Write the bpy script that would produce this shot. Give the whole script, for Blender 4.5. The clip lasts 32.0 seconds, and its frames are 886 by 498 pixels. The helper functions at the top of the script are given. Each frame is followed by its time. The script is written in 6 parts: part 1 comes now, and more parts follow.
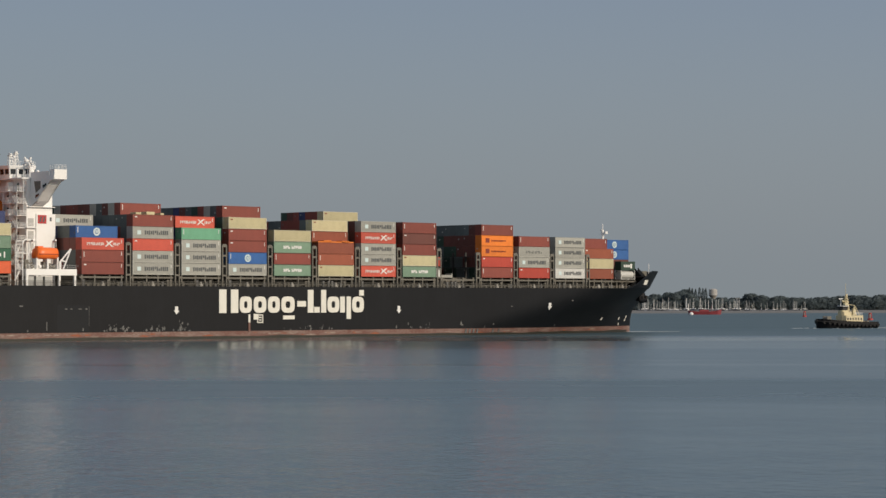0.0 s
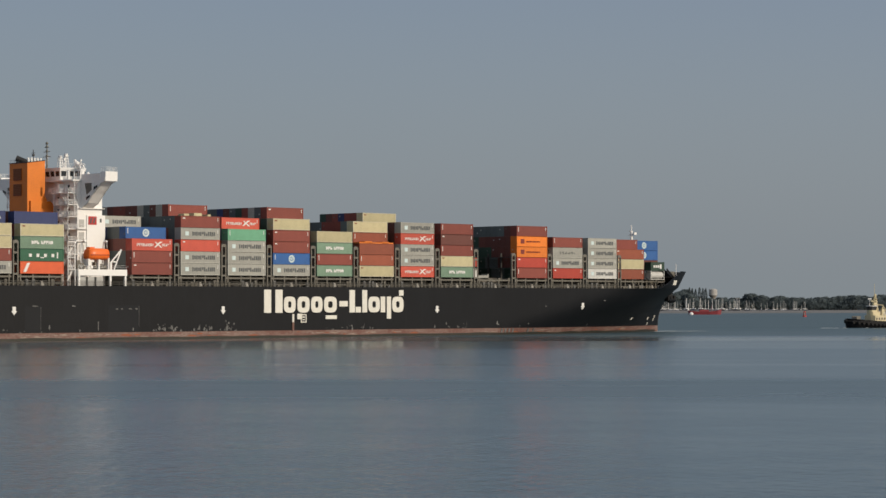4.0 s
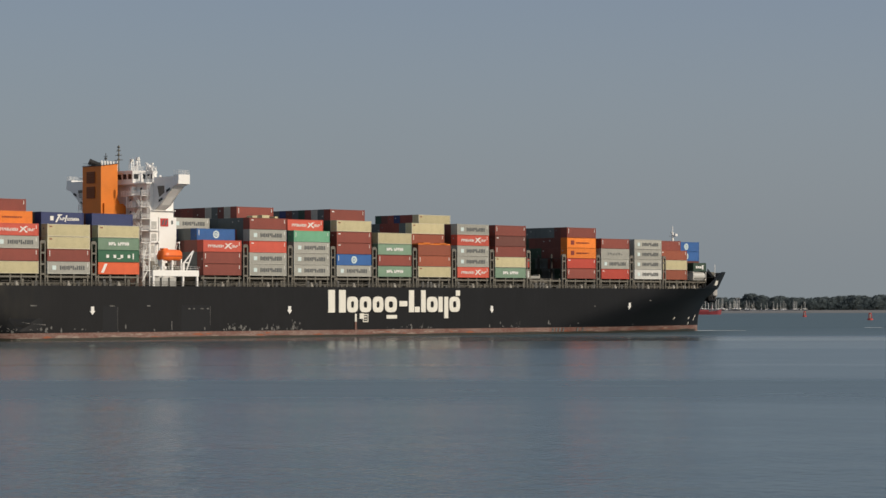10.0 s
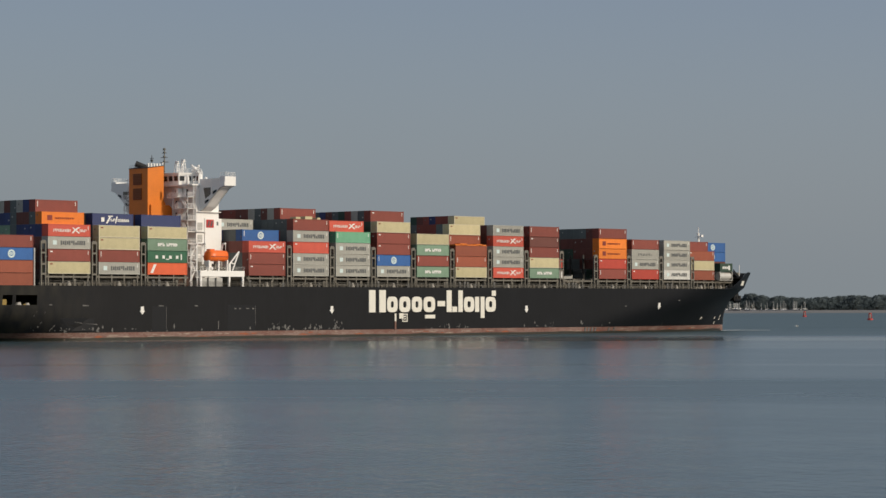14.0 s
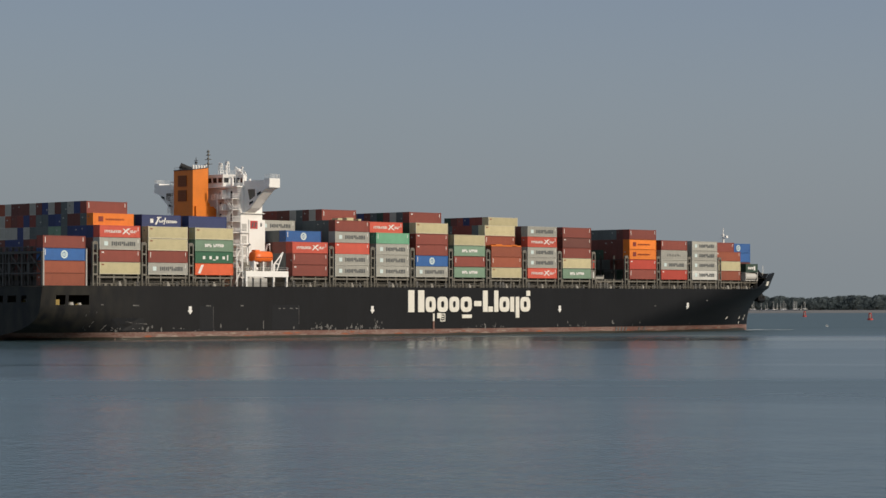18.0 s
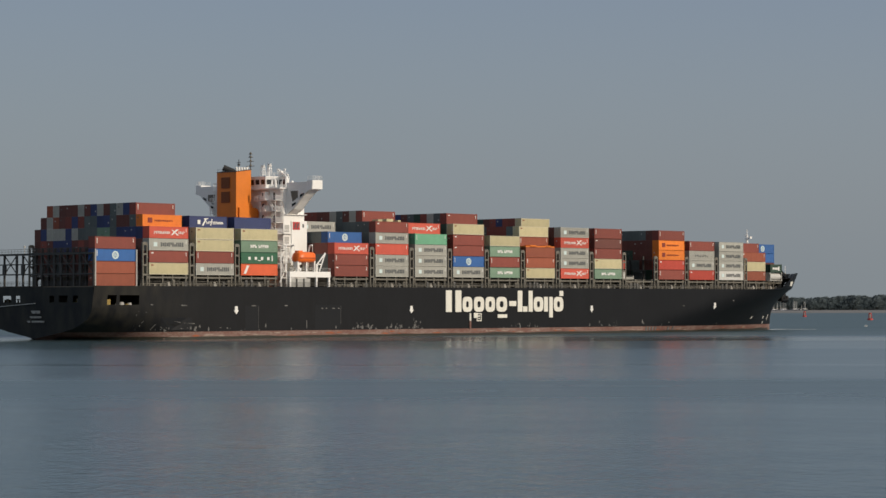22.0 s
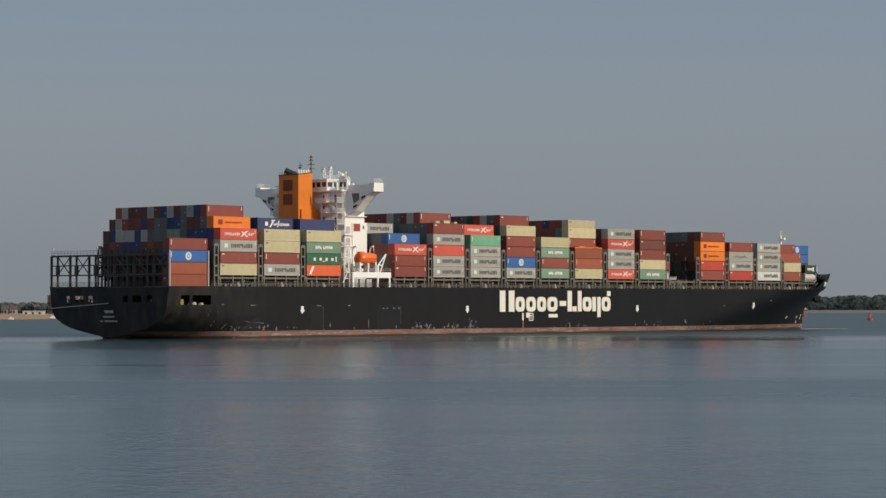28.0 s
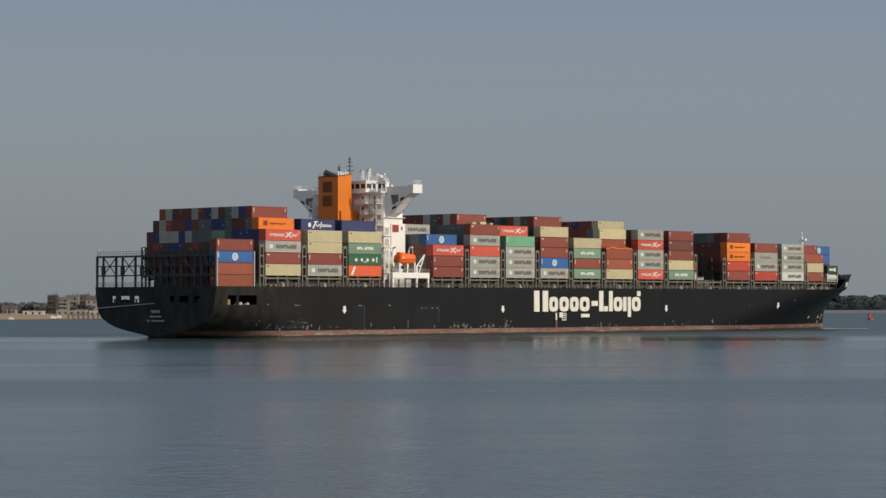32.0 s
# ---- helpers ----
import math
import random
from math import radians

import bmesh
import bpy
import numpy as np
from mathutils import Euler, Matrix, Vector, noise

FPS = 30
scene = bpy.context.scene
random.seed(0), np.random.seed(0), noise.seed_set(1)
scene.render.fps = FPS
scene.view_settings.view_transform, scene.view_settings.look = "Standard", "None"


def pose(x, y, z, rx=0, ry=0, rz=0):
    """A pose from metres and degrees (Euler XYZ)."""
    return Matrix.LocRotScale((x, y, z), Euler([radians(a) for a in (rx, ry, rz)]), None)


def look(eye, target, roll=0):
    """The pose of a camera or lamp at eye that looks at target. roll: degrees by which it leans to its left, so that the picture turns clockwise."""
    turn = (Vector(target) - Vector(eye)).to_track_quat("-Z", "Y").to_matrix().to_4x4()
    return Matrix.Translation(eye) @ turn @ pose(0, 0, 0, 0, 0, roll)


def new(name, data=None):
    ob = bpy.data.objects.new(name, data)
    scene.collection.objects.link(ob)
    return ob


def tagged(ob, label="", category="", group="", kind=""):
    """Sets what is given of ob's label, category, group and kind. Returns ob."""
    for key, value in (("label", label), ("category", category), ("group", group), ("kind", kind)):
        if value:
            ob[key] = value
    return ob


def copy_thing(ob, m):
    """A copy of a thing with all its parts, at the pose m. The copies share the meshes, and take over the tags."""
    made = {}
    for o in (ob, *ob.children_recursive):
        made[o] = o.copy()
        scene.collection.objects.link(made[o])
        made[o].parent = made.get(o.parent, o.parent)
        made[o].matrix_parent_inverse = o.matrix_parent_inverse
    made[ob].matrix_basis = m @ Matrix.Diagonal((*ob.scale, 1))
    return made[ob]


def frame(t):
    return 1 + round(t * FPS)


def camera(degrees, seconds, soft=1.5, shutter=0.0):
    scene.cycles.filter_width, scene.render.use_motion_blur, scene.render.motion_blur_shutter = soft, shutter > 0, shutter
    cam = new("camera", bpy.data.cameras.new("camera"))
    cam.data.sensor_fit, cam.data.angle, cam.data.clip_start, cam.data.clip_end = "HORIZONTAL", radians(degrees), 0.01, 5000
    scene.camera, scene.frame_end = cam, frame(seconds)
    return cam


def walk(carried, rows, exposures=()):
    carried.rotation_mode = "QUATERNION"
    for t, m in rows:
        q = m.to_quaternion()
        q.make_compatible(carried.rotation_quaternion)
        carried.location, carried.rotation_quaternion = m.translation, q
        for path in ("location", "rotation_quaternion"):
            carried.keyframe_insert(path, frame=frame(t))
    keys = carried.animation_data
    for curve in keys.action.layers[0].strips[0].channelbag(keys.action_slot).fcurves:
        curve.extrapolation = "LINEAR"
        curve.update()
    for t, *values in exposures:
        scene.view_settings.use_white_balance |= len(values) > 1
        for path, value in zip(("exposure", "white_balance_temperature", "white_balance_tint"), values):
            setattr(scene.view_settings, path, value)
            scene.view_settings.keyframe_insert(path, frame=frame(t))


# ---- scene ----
cam = camera(19.98, 32.0, soft=1.5)
EYE = (0.0, 0.0, 8.338)
VIEW = look(EYE, (0.0, 100.0, 8.338 + 2.1957), -0.0857)
walk(cam, [(0.0, VIEW), (32.0, VIEW)], exposures=[(0.0, 0.0), (32.0, 0.0)])

# the ship's track: centreline at the transom, metres and heading in degrees
SHIP_X, SHIP_Y, SHIP_TURN = (-140.501, 2.7386, -0.0019), (535.577, 2.3502, -0.0019), (44.089, 0.1001, 0.0005)
TIMES = [0, 4, 8, 12, 16, 20, 24, 28, 32]


def ship_pose(t):
    x, y, turn = (a + b * t + c * t * t for a, b, c in (SHIP_X, SHIP_Y, SHIP_TURN))
    return pose(x, y, 0, 0, 0, turn) @ pose(0, 22.2, 0)


# ---------------------------------------------------------------- light
SUN_AZIMUTH, SUN_HEIGHT = 124.0, 23.0   # degrees, azimuth clockwise from the view's direction
world = bpy.data.worlds.new("hazy_evening_sky")
scene.world = world
world.use_nodes = True
wn, wl = world.node_tree.nodes, world.node_tree.links
sky = wn.new("ShaderNodeTexSky")
sky.sky_type, sky.sun_disc = "NISHITA", False
sky.sun_elevation, sky.sun_rotation = radians(SUN_HEIGHT), radians(SUN_AZIMUTH)
sky.air_density, sky.dust_density, sky.ozone_density = 1.2, 3.0, 1.5
sep = wn.new("ShaderNodeSeparateXYZ")
coord = wn.new("ShaderNodeTexCoord")
wl.new(coord.outputs["Generated"], sep.inputs[0])
ramp = wn.new("ShaderNodeValToRGB")
ramp.color_ramp.elements[0].position, ramp.color_ramp.elements[0].color = 0.0, (2.9, 3.3, 3.62, 1)
ramp.color_ramp.elements[1].position, ramp.color_ramp.elements[1].color = 0.16, (1.84, 2.35, 3.52, 1)
for height_, colour_ in ((0.34, (2.45, 2.85, 3.55, 1)), (0.7, (5.4, 5.6, 6.0, 1))):
    ramp.color_ramp.elements.new(height_).color = colour_
wl.new(sep.outputs["Z"], ramp.inputs[0])
haze = wn.new("ShaderNodeMixRGB")
haze.inputs[0].default_value = 0.72
wl.new(sky.outputs[0], haze.inputs[1])
wl.new(ramp.outputs[0], haze.inputs[2])
# the haze is a little brighter towards the sun's side
side_light, glow = wn.new("ShaderNodeMapRange"), wn.new("ShaderNodeMixRGB")
side_light.inputs["From Min"].default_value, side_light.inputs["From Max"].default_value = -1.0, 1.0
side_light.inputs["To Min"].default_value, side_light.inputs["To Max"].default_value = 0.88, 1.1
wl.new(sep.outputs["X"], side_light.inputs["Value"])
glow.blend_type = "MULTIPLY"
glow.inputs[0].default_value = 1.0
wl.new(haze.outputs[0], glow.inputs[1])
wl.new(side_light.outputs[0], glow.inputs[2])
wl.new(glow.outputs[0], wn["Background"].inputs[0])
wn["Background"].inputs[1].default_value = 0.1

sun = new("sun", bpy.data.lights.new("sun", "SUN"))
sun.data.energy, sun.data.angle, sun.data.color = 2.75, radians(0.6), (1.0, 0.87, 0.71)
sa, se = radians(SUN_AZIMUTH), radians(SUN_HEIGHT)
SUN_FROM = Vector((math.sin(sa) * math.cos(se), math.cos(sa) * math.cos(se), math.sin(se)))
sun.matrix_world = look(SUN_FROM * 900, (0, 0, 0))


# ---------------------------------------------------------------- materials
def material(name, colour, rough=0.6, metal=0.0, grime=0.25, grime_colour=None, size=1.5, bump=0.0, vary=0.0, spec=0.5, stretch=1.0):
    m = bpy.data.materials.new(name)
    m.use_nodes = True
    n, k = m.node_tree.nodes, m.node_tree.links
    b = n["Principled BSDF"]
    b.inputs["Roughness"].default_value, b.inputs["Metallic"].default_value = rough, metal
    b.inputs["Specular IOR Level"].default_value = spec
    tc = n.new("ShaderNodeTexCoord")
    noises = []
    for scale, detail in ((1.0 / size, 4.0), (9.0 / size, 3.0)):
        t = n.new("ShaderNodeTexNoise")
        t.inputs["Scale"].default_value, t.inputs["Detail"].default_value = scale, detail
        mp = n.new("ShaderNodeMapping")
        mp.inputs["Scale"].default_value = (1, 1, stretch)
        k.new(tc.outputs["Object"], mp.inputs["Vector"])
        k.new(mp.outputs[0], t.inputs["Vector"])
        noises.append(t)
    mul = n.new("ShaderNodeMath")
    mul.operation = "MULTIPLY"
    k.new(noises[0].outputs["Fac"], mul.inputs[0])
    k.new(noises[1].outputs["Fac"], mul.inputs[1])
    span = n.new("ShaderNodeMapRange")
    span.inputs["From Min"].default_value, span.inputs["From Max"].default_value = 0.16, 0.42
    span.inputs["To Max"].default_value = grime
    k.new(mul.outputs[0], span.inputs["Value"])
    mix = n.new("ShaderNodeMixRGB")
    mix.inputs[1].default_value = (*colour, 1)
    mix.inputs[2].default_value = (*(grime_colour or [c * 0.45 for c in colour]), 1)
    k.new(span.outputs[0], mix.inputs[0])
    last = mix.outputs[0]
    if vary:
        info = n.new("ShaderNodeObjectInfo")
        hsv = n.new("ShaderNodeHueSaturation")
        r = n.new("ShaderNodeMapRange")
        r.inputs["To Min"].default_value, r.inputs["To Max"].default_value = 1 - vary, 1 + vary
        k.new(info.outputs["Random"], r.inputs["Value"])
        k.new(r.outputs[0], hsv.inputs["Value"])
        k.new(last, hsv.inputs["Color"])
        last = hsv.outputs[0]
    k.new(last, b.inputs["Base Color"])
    if bump:
        bm_ = n.new("ShaderNodeBump")
        bm_.inputs["Strength"].default_value, bm_.inputs["Distance"].default_value = bump, 0.05
        k.new(noises[1].outputs["Fac"], bm_.inputs["Height"])
        k.new(bm_.outputs[0], b.inputs["Normal"])
    return m


BOX_COLOURS = {
    "rust": (0.22, 0.05, 0.035), "brown": (0.13, 0.04, 0.03), "red": (0.42, 0.05, 0.03), "coral": (0.54, 0.088, 0.055),
    "vermilion": (0.6, 0.105, 0.035), "orange": (0.75, 0.2, 0.02), "terracotta": (0.28, 0.072, 0.036), "grey": (0.345, 0.345, 0.31), "cream": (0.5, 0.45, 0.27),
    "sage": (0.17, 0.27, 0.19), "green": (0.03, 0.13, 0.07), "mint": (0.14, 0.37, 0.23), "blue": (0.025, 0.11, 0.33),
    "navy": (0.03, 0.045, 0.14), "slate": (0.1, 0.12, 0.12), "dark_green": (0.025, 0.06, 0.04), "white": (0.6, 0.6, 0.57), "pale_cream": (0.58, 0.54, 0.4), "pale_grey": (0.42, 0.42, 0.38)}
BOX = {k: material("box_paint_" + k, c, 0.55, 0, 0.34, None, 1.6, 0.15, 0.14) for k, c in BOX_COLOURS.items()}
INK = {"white": material("ink_white", (0.75, 0.75, 0.72), 0.6, size=0.6),
       "dark": material("ink_dark", (0.085, 0.095, 0.1), 0.6, size=0.6),
       "pale_blue": material("ink_pale_blue", (0.58, 0.7, 0.7), 0.6, size=0.6),
       "crimson": material("ink_crimson", (0.45, 0.03, 0.03), 0.6, size=0.6),
       "maroon": material("ink_maroon", (0.2, 0.03, 0.02), 0.6, size=0.6)}
HULL = material("hull_black_paint", (0.0042, 0.0048, 0.0062), 0.52, 0, 0.8, (0.0064, 0.0074, 0.0096), 5.0, 0.1, spec=0.25, stretch=0.35)


def weather_hull():
    """Pale rain streaks all along the plating and dried silt round the quarter."""
    n, k = HULL.node_tree.nodes, HULL.node_tree.links
    base = n["Principled BSDF"].inputs["Base Color"]
    last = base.links[0].from_socket
    tc, place = n.new("ShaderNodeTexCoord"), n.new("ShaderNodeSeparateXYZ")
    k.new(tc.outputs["Object"], place.inputs[0])
    for scale, low, high_, amount, colour in (((0.9, 0.9, 0.07), 0.56, 0.8, 0.32, (0.0125, 0.0135, 0.0155, 1)), ((0.12, 0.12, 0.3), 0.5, 0.75, 0.3, (0.009, 0.0098, 0.0115, 1)), ((0.35, 0.35, 0.16), 0.36, 0.72, 0.9, (0.03, 0.028, 0.021, 1))):
        mp, tex, span, mix = n.new("ShaderNodeMapping"), n.new("ShaderNodeTexNoise"), n.new("ShaderNodeMapRange"), n.new("ShaderNodeMixRGB")
        mp.inputs["Scale"].default_value = scale
        tex.inputs["Scale"].default_value, tex.inputs["Detail"].default_value = 1.0, 5.0
        span.inputs["From Min"].default_value, span.inputs["From Max"].default_value, span.inputs["To Max"].default_value = low, high_, amount
        k.new(tc.outputs["Object"], mp.inputs["Vector"])
        k.new(mp.outputs[0], tex.inputs["Vector"])
        k.new(tex.outputs["Fac"], span.inputs["Value"])
        fac = span.outputs[0]
        if amount > 0.8:          # silt: aft of the first bays only
            near, both = n.new("ShaderNodeMapRange"), n.new("ShaderNodeMath")
            near.inputs["From Min"].default_value, near.inputs["From Max"].default_value = 34.0, 4.0
            k.new(place.outputs["X"], near.inputs["Value"])
            both.operation = "MULTIPLY"
            k.new(fac, both.inputs[0])
            k.new(near.outputs[0], both.inputs[1])
            fac = both.outputs[0]
        k.new(fac, mix.inputs[0])
        k.new(last, mix.inputs[1])
        mix.inputs[2].default_value = colour
        last = mix.outputs[0]
    k.new(last, base)


weather_hull()
BOOT = material("boot_top_red_paint", (0.135, 0.058, 0.044), 0.65, 0, 0.95, (0.24, 0.18, 0.155), 6.5, 0.3, stretch=3.0)
WATERLINE_DARK = material("dark_waterline_strip", (0.022, 0.024, 0.018), 0.4, 0, 0.7, (0.05, 0.035, 0.022), 1.5, 0.3)
RUST = material("bright_rust_primer", (0.3, 0.085, 0.035), 0.75, 0, 0.8, (0.16, 0.07, 0.045), 1.2, 0.3)
CHALK = material("chalky_worn_primer", (0.3, 0.24, 0.2), 0.8, 0, 0.8, (0.18, 0.12, 0.1), 0.9, 0.3)
REPAINT = material("repainted_black_plating", (0.0055, 0.0068, 0.0092), 0.55, 0, 0.8, (0.003, 0.0045, 0.0075), 3.0, spec=0.29)
SCUFF = material("scuffed_bare_paint", (0.16, 0.16, 0.155), 0.7, 0, 0.9, (0.03, 0.03, 0.03), 0.8)
LETTER = material("hull_letter_white", (0.72, 0.71, 0.64), 0.5, 0, 0.25, (0.4, 0.37, 0.3), 1.5)
WHITE = material("superstructure_white", (0.81, 0.81, 0.79), 0.45, 0, 0.25, (0.62, 0.58, 0.52), 3.0, 0.05)
FUNNEL = material("funnel_orange", (0.68, 0.19, 0.016), 0.45, 0, 0.35, (0.4, 0.11, 0.015), 3.0)
LOUVRE = material("louvre_brown", (0.2, 0.055, 0.01), 0.6)
STEEL = material("deck_steel_olive", (0.16, 0.152, 0.128), 0.6, 0.1, 0.5, (0.07, 0.055, 0.04), 1.2, 0.2)
HATCH = material("hatch_olive_paint", (0.115, 0.108, 0.09), 0.65, 0, 0.6, (0.1, 0.075, 0.05), 2.0, 0.2)
DARKSTEEL = material("lattice_dark_steel", (0.042, 0.042, 0.04), 0.55, 0.1, 0.4, (0.05, 0.04, 0.035), 1.0, 0.1)
VENT = material("vent_grey_paint", (0.3, 0.29, 0.26), 0.6, 0, 0.6, (0.16, 0.13, 0.1), 1.0)
DECK = material("deck_green_brown", (0.1, 0.09, 0.07), 0.8, 0, 0.5, (0.15, 0.08, 0.05), 3.0)
GLASS = material("dark_window_glass", (0.02, 0.025, 0.03), 0.08, 0, 0.1, None, 1.0)
BOAT = material("lifeboat_orange", (0.85, 0.16, 0.02), 0.4, 0, 0.15, None, 1.0)
WINCH = material("winch_yellow", (0.28, 0.2, 0.05), 0.6, 0, 0.5)
BLACK = material("soot_black", (0.015, 0.015, 0.015), 0.7)
SPAR = material("spar_grey", (0.42, 0.42, 0.4), 0.5)
TUG_CREAM = material("tug_cream_paint", (0.62, 0.54, 0.34), 0.5, 0, 0.25, None, 1.0)
TUG_HULL = material("tug_black_hull", (0.004, 0.0045, 0.006), 0.6, 0, 0.4, (0.01, 0.01, 0.01), 1.0, spec=0.15)
RUBBER = material("fender_rubber", (0.01, 0.01, 0.01), 0.9, bump=0.4, size=0.4)
RED = material("signal_red", (0.42, 0.05, 0.045), 0.5, 0, 0.3, None, 0.7)
BARGE = material("barge_red_paint", (0.24, 0.04, 0.05), 0.5, 0, 0.4, (0.18, 0.03, 0.03), 2.0)


def water_material():
    m = bpy.data.materials.new("estuary_water")
    m.use_nodes = True
    n, k = m.node_tree.nodes, m.node_tree.links
    b = n["Principled BSDF"]
    b.inputs["Base Color"].default_value = (0.049, 0.086, 0.1, 1)
    b.inputs["IOR"].default_value = 1.33
    tc = n.new("ShaderNodeTexCoord")

    def noise_tex(sx, sy, detail, turn=0.0):
        mp = n.new("ShaderNodeMapping")
        mp.inputs["Rotation"].default_value = (0, 0, turn)
        mp.inputs["Scale"].default_value = (sx, sy, 1)
        t = n.new("ShaderNodeTexNoise")
        t.inputs["Scale"].default_value, t.inputs["Detail"].default_value = 1.0, detail
        k.new(tc.outputs["Object"], mp.inputs["Vector"])
        k.new(mp.outputs[0], t.inputs["Vector"])
        return t
    ripple, swell, slick = noise_tex(1.1, 0.7, 4, 0.7), noise_tex(0.25, 0.16, 2, 0.45), noise_tex(0.0013, 0.0042, 3)
    add = n.new("ShaderNodeMath")
    add.operation = "MULTIPLY_ADD"
    add.inputs[1].default_value = 1.2
    k.new(swell.outputs["Fac"], add.inputs[0])
    k.new(ripple.outputs["Fac"], add.inputs[2])
    # wind lanes: smooth and ruffled belts across the channel, with ragged edges
    place, lanes, shift = n.new("ShaderNodeSeparateXYZ"), n.new("ShaderNodeValToRGB"), n.new("ShaderNodeMath")
    k.new(tc.outputs["Object"], place.inputs[0])
    shift.operation = "MULTIPLY_ADD"
    shift.inputs[1].default_value = 40.0
    k.new(slick.outputs["Fac"], shift.inputs[0])
    k.new(place.outputs["Y"], shift.inputs[2])
    scale = n.new("ShaderNodeMath")
    scale.operation = "MULTIPLY"
    scale.inputs[1].default_value = 1 / 2000.0
    k.new(shift.outputs[0], scale.inputs[0])
    k.new(scale.outputs[0], lanes.inputs[0])
    stops = [(30, 0.36), (120, 0.33), (165, 0.33), (215, 0.37), (262, 0.52), (288, 0.54), (306, 0.35), (358, 0.33), (364, 0.22), (369, 0.22), (375, 0.33), (440, 0.36), (486, 0.34), (498, 0.25),
             (580, 0.27), (592, 0.13), (640, 0.14), (652, 0.34), (700, 0.78), (930, 0.95), (2000, 0.95)]
    stops = [(at / 2000.0, v) for at, v in stops]
    ramp_ = lanes.color_ramp
    ramp_.interpolation = "EASE"
    ramp_.elements[0].position, ramp_.elements[1].position = stops[0][0], stops[-1][0]
    for at, v in stops[1:-1]:
        ramp_.elements.new(at)
    for e, (at, v) in zip(ramp_.elements, stops):
        e.color = (v, v, v, 1)
    # narrow streaks within the lanes, and a breeze over the western reach
    streaks, west, stir = noise_tex(0.0035, 0.028, 3), n.new("ShaderNodeMapRange"), n.new("ShaderNodeMath")
    west.inputs["From Min"].default_value, west.inputs["From Max"].default_value = -70, -150
    west.inputs["To Min"].default_value, west.inputs["To Max"].default_value = -0.175, -0.03
    k.new(place.outputs["X"], west.inputs["Value"])
    stir.operation = "MULTIPLY_ADD"
    stir.inputs[1].default_value = 0.2
    k.new(streaks.outputs["Fac"], stir.inputs[0])
    paws = n.new("ShaderNodeMath")
    paws.operation = "MULTIPLY_ADD"
    paws.inputs[1].default_value = 0.15
    k.new(noise_tex(0.06, 0.15, 3, 0.1).outputs["Fac"], paws.inputs[0])
    k.new(west.outputs[0], paws.inputs[2])
    k.new(paws.outputs[0], stir.inputs[2])
    wind = n.new("ShaderNodeMath")
    wind.use_clamp = True
    k.new(lanes.outputs[0], wind.inputs[0])
    k.new(stir.outputs[0], wind.inputs[1])
    calm = n.new("ShaderNodeMapRange")
    calm.inputs["To Min"].default_value, calm.inputs["To Max"].default_value = 0.25, 0.85
    k.new(wind.outputs[0], calm.inputs["Value"])
    bump = n.new("ShaderNodeBump")
    bump.inputs["Distance"].default_value = 0.2
    k.new(add.outputs[0], bump.inputs["Height"])
    chop, livelier = n.new("ShaderNodeMapRange"), n.new("ShaderNodeMath")
    chop.inputs["From Min"].default_value, chop.inputs["From Max"].default_value = 190.0, 120.0
    chop.inputs["To Min"].default_value, chop.inputs["To Max"].default_value = 1.0, 2.1
    k.new(place.outputs["Y"], chop.inputs["Value"])
    livelier.operation = "MULTIPLY"
    k.new(calm.outputs[0], livelier.inputs[0])
    k.new(chop.outputs[0], livelier.inputs[1])
    k.new(livelier.outputs[0], bump.inputs["Strength"])
    k.new(bump.outputs[0], b.inputs["Normal"])
    gloss = n.new("ShaderNodeMapRange")
    gloss.inputs["To Min"].default_value, gloss.inputs["To Max"].default_value = 0.05, 0.5
    k.new(wind.outputs[0], gloss.inputs["Value"])
    k.new(gloss.outputs[0], b.inputs["Roughness"])
    return m


WATER = water_material()


